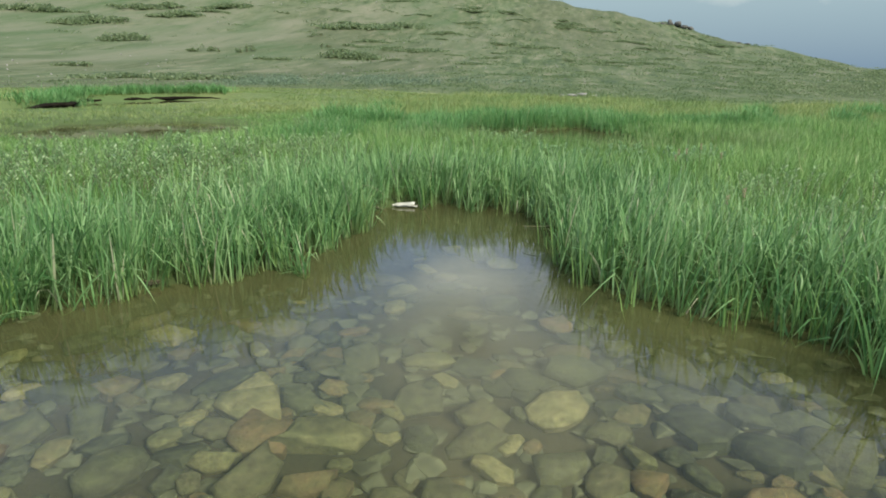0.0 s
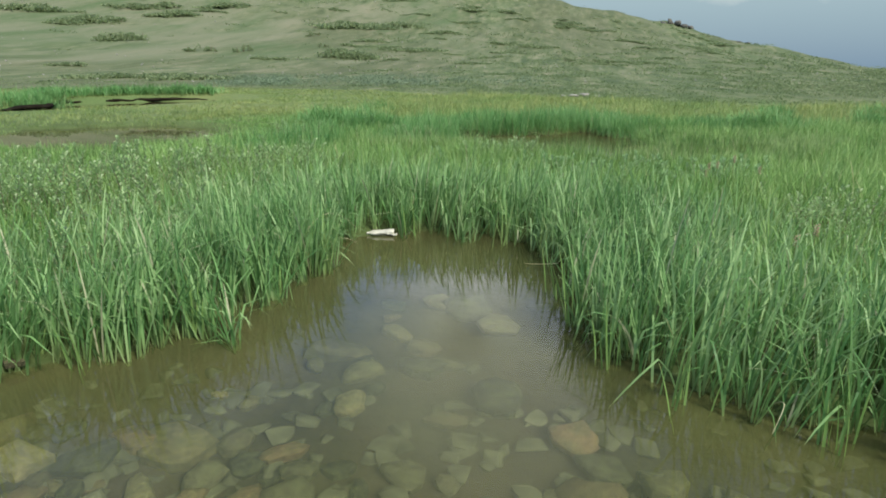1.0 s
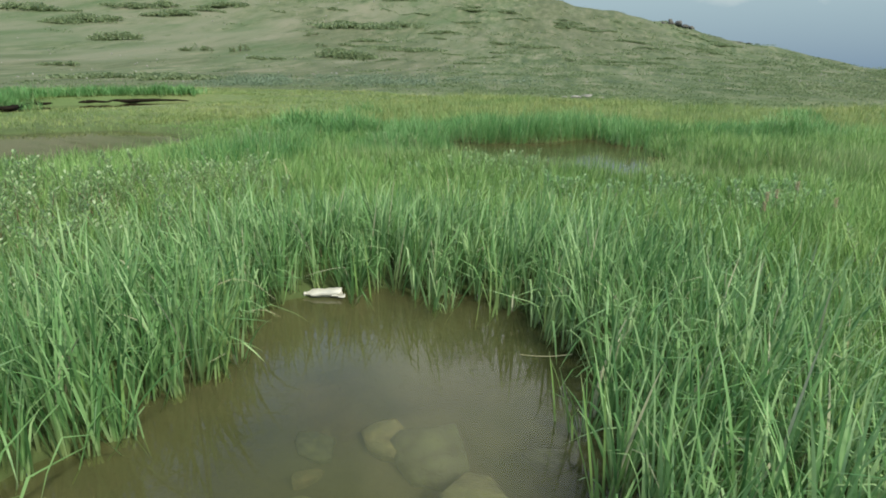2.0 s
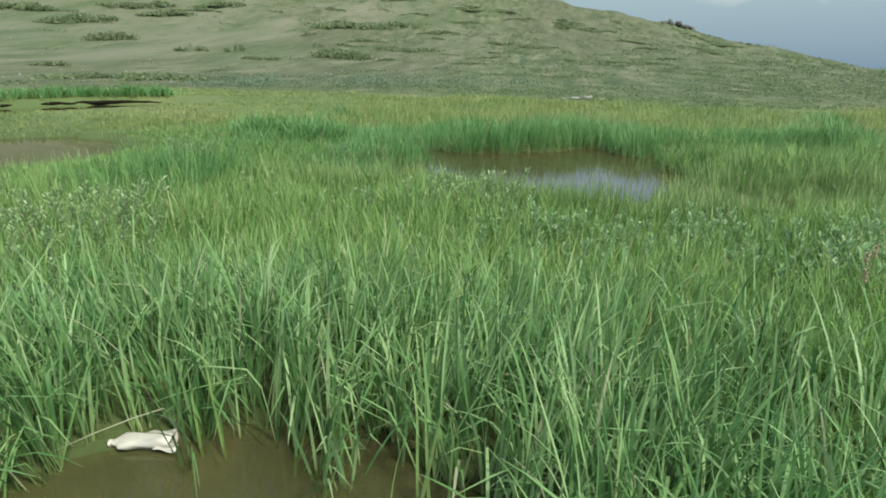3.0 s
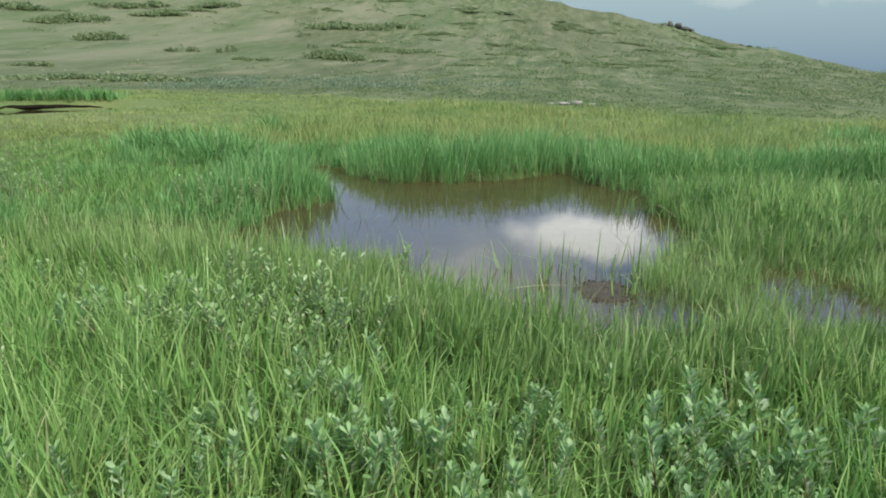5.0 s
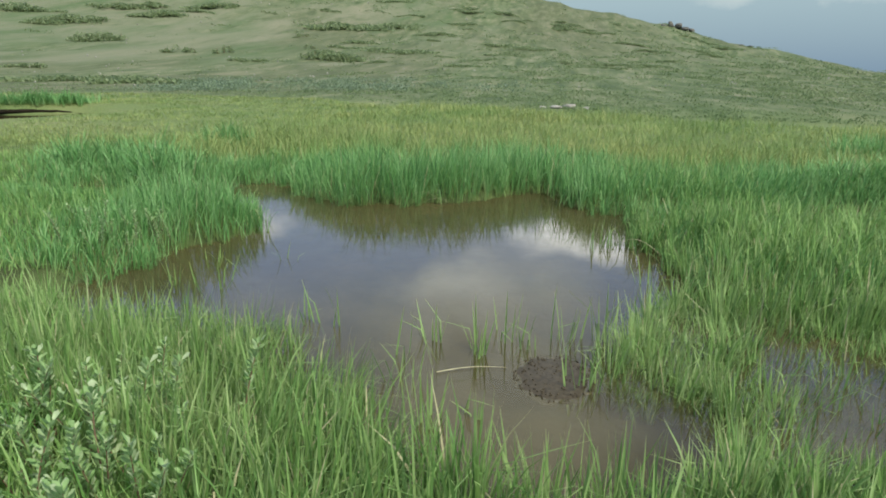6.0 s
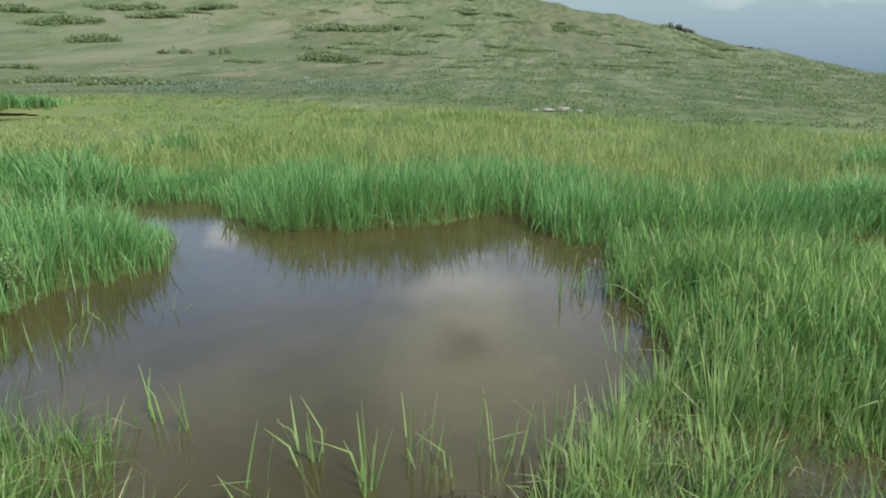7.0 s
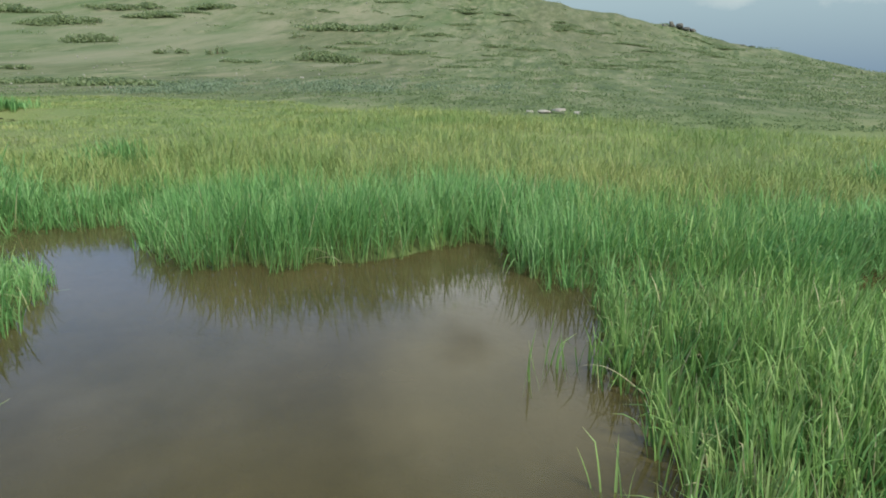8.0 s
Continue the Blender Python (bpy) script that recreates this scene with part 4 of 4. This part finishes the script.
WILLOWS = {kind: [build_willow(k, kind) for k in range(4)] for kind in ("fine", "broad")}


def plant_willows(kind, n, x0, x1, y0, y1, size, test=None, bank=0.3):
    got = 0
    while got < n:
        px, py = rng.uniform(x0, x1), rng.uniform(y0, y1)
        if test and not test(px, py):
            continue
        if shore(np.array([px]), np.array([py]))[0][0] < bank:
            continue
        k = int(rng.integers(4))
        sc = size * rng.uniform(0.8, 1.2)
        m = pose(px, py, float(land([px], [py])[0]) - 0.02, 0, 0, rng.uniform(0, 360))
        first = WILLOWS[kind][k]
        ob = first if not first.get("set") else copy_thing(first, m)
        ob["set"] = 1
        ob.matrix_basis = m @ Matrix.Diagonal((sc, sc, sc, 1))
        got += 1


plant_willows("fine", 78, -5.8, -1.9, 3.9, 8.4, 0.42, lambda a, b: b - 3.9 > 0.2 * (-1.9 - a) and b < 9.2 + 0.5 * a + 0.8)
plant_willows("fine", 26, 2.5, 4.8, 4.2, 6.8, 0.36)
plant_willows("broad", 30, 0.3, 2.9, 7.7, 8.7, 0.29)
plant_willows("fine", 9, -2.6, -0.3, 8.5, 9.6, 0.27)
plant_willows("broad", 4, -0.9, -0.05, 9.0, 9.4, 0.28)
plant_willows("fine", 13, 0.02, 0.45, 9.0, 9.42, 0.36)
plant_willows("fine", 7, -4.5, -3.0, 11.4, 12.3, 0.34)
plant_willows("fine", 4, -1.75, -1.4, 11.7, 12.3, 0.3, bank=0.08)


# ---------------------------------------------------------------- loose tufts in the second pond
def tuft_blade(seed):
    """A narrow keeled blade 1 tall, some with a broken tip that hangs over."""
    r = random.Random(seed)
    lean, curl, w = r.uniform(0.0, 0.12), r.uniform(0.0, 0.35), r.uniform(0.004, 0.0065)
    broken = r.uniform(0.6, 1.3) if seed % 4 == 0 else 0.0
    at = r.uniform(0.72, 0.88)
    co, uv, f = [], [], []
    x0 = z0 = 0.0
    for k in range(8):
        t = k / 7
        if k:
            m = t - 0.5 / 7
            a = lean + curl * m ** 1.5 + (broken if m > at else 0)
            x0, z0 = x0 + math.sin(a) / 7, z0 + math.cos(a) / 7
        ww = w * (0.7 + 0.5 * t) * (1 - t ** 3) + 0.0006
        co += [(x0, -ww, z0), (x0 + 0.003, 0, z0), (x0, ww, z0)]
        uv += [(0, t), (0.5, t), (1, t)]
        if k:
            b = 3 * (k - 1)
            f += [(b, b + 1, b + 4, b + 3), (b + 1, b + 2, b + 5, b + 4)]
    return mesh_from("blade", np.array(co), [np.array(f)], SHOOT, np.array(uv), smooth=True)


BLADES = [tuft_blade(k) for k in range(12)]


def build_tuft(px, py, count, tall, spread=0.035):
    base = tagged(new("sedge_tuft"), "thin tuft of light green sedge standing in water", "sedge", "sedge tufts in the pond")
    base.location = (px, py, float(land([px], [py])[0]))
    for k in range(count):
        o = new("blade", BLADES[int(rng.integers(12))])
        o.parent = base
        o.location = (rng.normal(0, spread), rng.normal(0, spread), -0.02)
        o.rotation_euler = (rng.normal(0, 0.08), rng.normal(0, 0.08), rng.uniform(0, 6.28))
        h = tall * rng.uniform(0.55, 1.15) - base.location.z
        o.scale = (h, 1.0, h)


for px, py, count, tall in ((1.07, 10.9, 9, 0.26), (1.3, 10.78, 12, 0.3), (1.46, 11.0, 8, 0.28), (1.58, 10.92, 5, 0.2), (1.73, 11.02, 10, 0.3), (1.95, 11.06, 16, 0.34),
                            (0.34, 11.0, 4, 0.24), (0.46, 11.02, 4, 0.28), (-0.8, 11.44, 7, 0.2), (-0.56, 11.48, 7, 0.2), (-0.33, 12.15, 4, 0.16), (-0.8, 12.0, 5, 0.14),
                            (-0.6, 11.96, 4, 0.12), (2.05, 12.92, 5, 0.25), (2.14, 12.98, 6, 0.28), (2.24, 13.0, 5, 0.26), (2.33, 12.96, 4, 0.22), (2.3, 12.05, 5, 0.26),
                            (2.5, 12.3, 7, 0.28), (1.84, 10.5, 12, 0.28), (1.0, 10.45, 6, 0.25), (0.95, 10.6, 5, 0.25), (1.36, 10.2, 5, 0.22), (1.15, 10.05, 8, 0.25)):
    build_tuft(px, py, count, tall)
for px, py, count, tall in ((-0.72, 5.0, 10, 0.46), (-0.78, 5.2, 9, 0.42), (-0.66, 4.9, 6, 0.4), (-0.86, 4.35, 7, 0.36), (-0.98, 3.8, 8, 0.36), (-1.3, 3.36, 8, 0.34), (-1.62, 3.12, 6, 0.3), (-2.05, 2.72, 7, 0.32),
                            (0.92, 4.75, 6, 0.36), (0.96, 4.3, 8, 0.4), (1.14, 3.85, 9, 0.38), (1.4, 3.5, 8, 0.38), (1.9, 3.3, 7, 0.34), (2.2, 3.2, 8, 0.36), (0.78, 5.55, 6, 0.36), (0.5, 5.85, 7, 0.4), (-0.3, 6.02, 5, 0.4)):
    build_tuft(px, py, count, tall, 0.04)


# ---------------------------------------------------------------- small things
def build_bottle():
    """A crushed white plastic bottle that floats on its side."""
    base = tagged(new("plastic_bottle"), "crushed dirty white plastic bottle floating by the sedge", "bottle")
    base.location = (-0.57, 5.98, 0.02)
    base.scale = (0.85, 0.95, 0.75)
    base.rotation_euler = (0, radians(-2), radians(14))
    rows = ((-0.135, 0.012), (-0.125, 0.016), (-0.118, 0.017), (-0.10, 0.027), (-0.085, 0.034), (-0.05, 0.036), (-0.015, 0.033), (0.02, 0.037), (0.06, 0.036), (0.09, 0.039), (0.115, 0.040), (0.122, 0.037))
    co, f, seg = [], [], 20
    for k, (px, r) in enumerate(rows):
        for j in range(seg):
            a = 2 * math.pi * j / seg
            dent = 1 + 0.16 * math.sin(3 * a + 40 * px) * math.sin(25 * px + 1) + 0.1 * math.sin(5 * a - 60 * px)
            dent = dent if r > 0.02 else 1
            co.append((px + 0.006 * math.sin(2 * a + k), r * 1.25 * dent * math.cos(a), r * 0.85 * dent * math.sin(a)))
        if k:
            b = seg * (k - 1)
            f += [(b + j, b + (j + 1) % seg, b + seg + (j + 1) % seg, b + seg + j) for j in range(seg)]
    body = new("body", mesh_from("body", np.array(co), [np.array(f)], PLASTIC, smooth=True))
    body.parent = base
    so = body.modifiers.new("wall", "SOLIDIFY")
    so.thickness = 0.0015
    bm = bmesh.new()
    bmesh.ops.create_cone(bm, cap_ends=True, segments=16, radius1=0.017, radius2=0.016, depth=0.016, matrix=Matrix.Translation((-0.14, 0, 0)) @ Matrix.Rotation(math.pi / 2, 4, "Y"))
    bmesh.ops.bevel(bm, geom=bm.edges[:], offset=0.002, segments=1, affect="EDGES")
    me = bpy.data.meshes.new("cap")
    bm.to_mesh(me)
    bm.free()
    me.materials.append(PLASTIC)
    cap = new("cap", me)
    cap.parent = base
    co, f = [], []
    for k in range(8):
        t = k / 7
        co += [(0.05 + 0.10 * t, -0.055 - 0.02 * t, -0.012 + 0.008 * math.sin(6 * t)), (0.05 + 0.10 * t, -0.042 - 0.012 * t + 0.02 * t, -0.006 + 0.008 * math.cos(5 * t))]
        if k:
            f.append((2 * k - 2, 2 * k - 1, 2 * k + 1, 2 * k))
    strip = new("torn_strip", mesh_from("torn_strip", np.array(co), [np.array(f)], PLASTIC, smooth=True))
    strip.parent = base
    so = strip.modifiers.new("wall", "SOLIDIFY")
    so.thickness = 0.0015


build_bottle()


def build_straw(px, py, length, turn, z=0.008, rise=0.0):
    n = 9
    cu = bpy.data.curves.new("straw", "CURVE")
    cu.dimensions, cu.bevel_depth, cu.bevel_resolution = "3D", 0.0026, 1
    sp = cu.splines.new("POLY")
    sp.points.add(n - 1)
    for k in range(n):
        t = k / (n - 1)
        sp.points[k].co = (length * t, 0.09 * length * math.sin(3 * t), z + rise * math.sin(math.pi * t * 0.8), 1)
        sp.points[k].radius = 1 - 0.75 * t
    cu.materials.append(STRAW)
    ob = new("dead_stalk", cu)
    ob.location, ob.rotation_euler = (px, py, 0), (0, 0, radians(turn))
    return tagged(ob, "bleached dead sedge stalk lying on the water", "stalk", "dead stalks on the water")


for row in ((1.14, 10.52, 0.34, 18), (-0.98, 5.02, 0.5, 35, 0.05, 0.3), (-0.95, 4.95, 0.4, 165, 0.03, 0.25), (-0.9, 5.35, 0.3, 20, 0.01, 0.1), (0.3, 14.45, 0.3, -30, 0.02, 0.04), (0.45, 14.5, 0.35, 200, 0.02, 0.1),
            (1.05, 4.85, 0.3, 10, 0.01, 0.02), (1.75, 3.5, 0.35, 250, 0.05, 0.1), (0.9, 5.4, 0.25, 190, 0.01), (2.5, 12.75, 0.3, 160, 0.02, 0.1)):
    build_straw(*row)


def build_spawn():
    """A low raft of frogspawn at the surface: a heap of small wet jelly beads."""
    base = tagged(new("frogspawn"), "dark raft of glistening frogspawn at the water surface", "frogspawn")
    base.location = (1.69, 10.58, 0.0)
    bm = bmesh.new()
    bmesh.ops.create_icosphere(bm, subdivisions=4, radius=1)
    for v in bm.verts:
        k = 1 + 0.18 * noise.noise(v.co * 2.2) + 0.05 * noise.noise(v.co * 9)
        v.co = Vector((v.co.x * 0.19 * k, v.co.y * 0.24 * k, v.co.z * 0.02 * k - 0.010))
    for f in bm.faces:
        f.smooth = True
    me = bpy.data.meshes.new("jelly")
    bm.to_mesh(me)
    bm.free()
    me.materials.append(SPAWN)
    new("jelly", me).parent = base
    bm = bmesh.new()
    for _ in range(240):
        a, r = rng.uniform(0, 6.28), rng.random() ** 0.45
        px, py = 0.19 * r * math.cos(a), 0.24 * r * math.sin(a)
        bmesh.ops.create_icosphere(bm, subdivisions=1, radius=rng.uniform(0.003, 0.006), matrix=Matrix.Translation((px, py, 0.002 + 0.007 * (1 - r * r))))
    for f in bm.faces:
        f.smooth = True
    me = bpy.data.meshes.new("egg_mass")
    bm.to_mesh(me)
    bm.free()
    me.materials.append(SPAWN)
    tagged(new("egg_mass", me), kind="stuff").parent = base


build_spawn()


def build_flower(px, py, tall):
    base = tagged(new("flower_plant"), "small pink flower spike among meadow grass", "flower", "pink flowers in the grass")
    base.location = (px, py, float(land([px], [py])[0]))
    bm = bmesh.new()
    bmesh.ops.create_cone(bm, segments=6, radius1=0.004, radius2=0.002, depth=tall, matrix=Matrix.Translation((0, 0, tall / 2)))
    me = bpy.data.meshes.new("stalk")
    bm.to_mesh(me)
    bm.free()
    me.materials.append(SHOOT)
    new("stalk", me).parent = base
    bm = bmesh.new()
    for k in range(14):
        a = k * 2.4
        z = tall - 0.05 + 0.005 * k
        bmesh.ops.create_icosphere(bm, subdivisions=1, radius=0.007, matrix=Matrix.Translation((0.009 * math.cos(a), 0.014 * math.sin(a), z)) @ Matrix.Diagonal((1, 1, 0.6, 1)))
    me = bpy.data.meshes.new("bloom")
    bm.to_mesh(me)
    bm.free()
    me.materials.append(PETAL)
    new("bloom", me).parent = base


for px, py, tall in ((2.25, 7.2, 0.34), (2.3, 7.32, 0.38), (2.42, 7.5, 0.36), (2.6, 7.62, 0.4), (2.15, 4.6, 0.4), (2.3, 4.75, 0.42), (2.75, 7.3, 0.35)):
    build_flower(px, py, tall)


# ---------------------------------------------------------------- stones on the bed of the first pond
def slab_mesh(seed):
    """A broken flat stone about 1 across: an uneven polygon with worn upper edges and a gently domed top."""
    r = random.Random(seed)
    n = r.randint(6, 9)
    turn = [6.283 * (k + r.uniform(-0.38, 0.38)) / n for k in range(n)]
    long, tall, lean, dip = r.uniform(0.5, 0.95), r.uniform(0.14, 0.26), r.uniform(-0.16, 0.16), r.uniform(-0.16, 0.16)
    ring = [(math.cos(a) * q, math.sin(a) * q * long) for a, q in ((a, r.uniform(0.36, 0.62)) for a in turn)]
    co = [(x * r.uniform(0.85, 1.0), y * r.uniform(0.85, 1.0), -0.14) for x, y in ring]
    co += [(x, y, tall * r.uniform(0.4, 0.75) + lean * x + dip * y) for x, y in ring]
    co += [(x * r.uniform(0.8, 0.93), y * r.uniform(0.8, 0.93), tall * r.uniform(0.8, 1.0) + lean * x + dip * y) for x, y in ring]
    co.append((r.uniform(-0.2, 0.2), r.uniform(-0.15, 0.15), tall * r.uniform(0.95, 1.1)))
    faces = [(b + k, b + (k + 1) % n, b + n + (k + 1) % n, b + n + k) for b in (0, n) for k in range(n)]
    faces += [(2 * n + k, 2 * n + (k + 1) % n, 3 * n) for k in range(n)]
    me = bpy.data.meshes.new("stone")
    me.from_pydata(co, [], faces)
    me.polygons.foreach_set("use_smooth", [k >= n for k in range(len(faces))])
    me.materials.append(STONE)
    return me


KINDS = [slab_mesh(300 + k) for k in range(22)]


def lay_stone(px, py, size, turn=None, kind=None, lift=0.0, long=1.0):
    k = int(rng.integers(22)) if kind is None else kind
    o = new("stone", KINDS[k])
    o.parent = ground
    o.location = (px, py, float(land([px], [py])[0]) + 0.02 * size + lift)
    o.rotation_euler = (rng.normal(0, 0.19), rng.normal(0, 0.19), rng.uniform(0, 6.28) if turn is None else radians(turn))
    o.scale = (size * long, size, size * rng.uniform(0.8, 1.2))


placed = [(1.6, 2.44, 0.5), (0.98, 2.06, 0.34), (1.31, 2.02, 0.26), (0.63, 2.35, 0.3), (-0.46, 2.04, 0.32), (-0.1, 2.48, 0.24), (-0.79, 2.62, 0.2), (-0.72, 1.72, 0.5), (-0.17, 1.79, 0.42),
          (0.96, 2.44, 0.42), (1.04, 2.83, 0.42), (-1.46, 3.04, 0.13), (-1.6, 3.3, 0.12), (0.31, 2.82, 0.34), (-0.08, 3.0, 0.2), (0.12, 2.24, 0.22), (0.25, 2.33, 0.2), (0.4, 2.16, 0.26)]
for px, py, size in placed:
    lay_stone(px, py, 0.8 * size, lift=0.03)
lay_stone(0.55, 4.41, 0.24, 10, 3, 0.09, 1.5)
lay_stone(0.8, 4.62, 0.16, 20, 5, 0.06, 1.4)
lay_stone(0.42, 3.42, 0.15, -10, 4, 0.07, 1.5)
tries = 0
while len(placed) < 296 and tries < 9000:
    tries += 1
    px, py = rng.uniform(-2.9, 2.9), rng.uniform(1.35, 4.8)
    if py > 3.05 and rng.random() > 0.12 or abs(px - 0.3) > 0.6 + 0.95 * py:
        continue
    size = 0.10 + 0.30 * rng.random() ** 1.3
    if signed(PONDS[0][0], np.array([px]), np.array([py]))[0] > -0.42:
        continue
    if any((px - a) ** 2 + (py - b) ** 2 < (0.27 * (size + c)) ** 2 for a, b, c in placed):
        continue
    placed.append((px, py, size))
    lay_stone(px, py, size, lift=0.03 * rng.random())


RUBBLE = [stone_mesh("rubble", STONE_SMALL, 200 + k, 0.35, 9, 0.04, False) for k in range(6)]


def build_rubble():
    """Small flat stones that fill the gaps on the bed."""
    co, faces, sizes, at = [], [], [], 0
    for k in range(1000):
        px, py = rng.uniform(-2.8, 2.8), rng.uniform(1.3, 3.6) if k < 760 else rng.uniform(-2.5, 1.4)
        if signed(PONDS[0][0], np.array([px]), np.array([py]))[0] > -0.1:
            continue
        me = RUBBLE[int(rng.integers(6))]
        size = rng.uniform(0.08, 0.2)
        m = pose(px, py, float(land([px], [py])[0]) + 0.1 * size, *rng.normal(0, 9, 2), rng.uniform(0, 360)) @ Matrix.Scale(size, 4)
        co += [tuple(m @ v.co) for v in me.vertices]
        faces += [tuple(at + i for i in p.vertices) for p in me.polygons]
        at += len(me.vertices)
    me = bpy.data.meshes.new("pond_rubble")
    me.from_pydata(co, [], faces)
    me.materials.append(STONE_SMALL)
    tagged(new("pond_rubble", me), "small flat stones between larger ones on the pond bed", "stones", kind="stuff")


build_rubble()
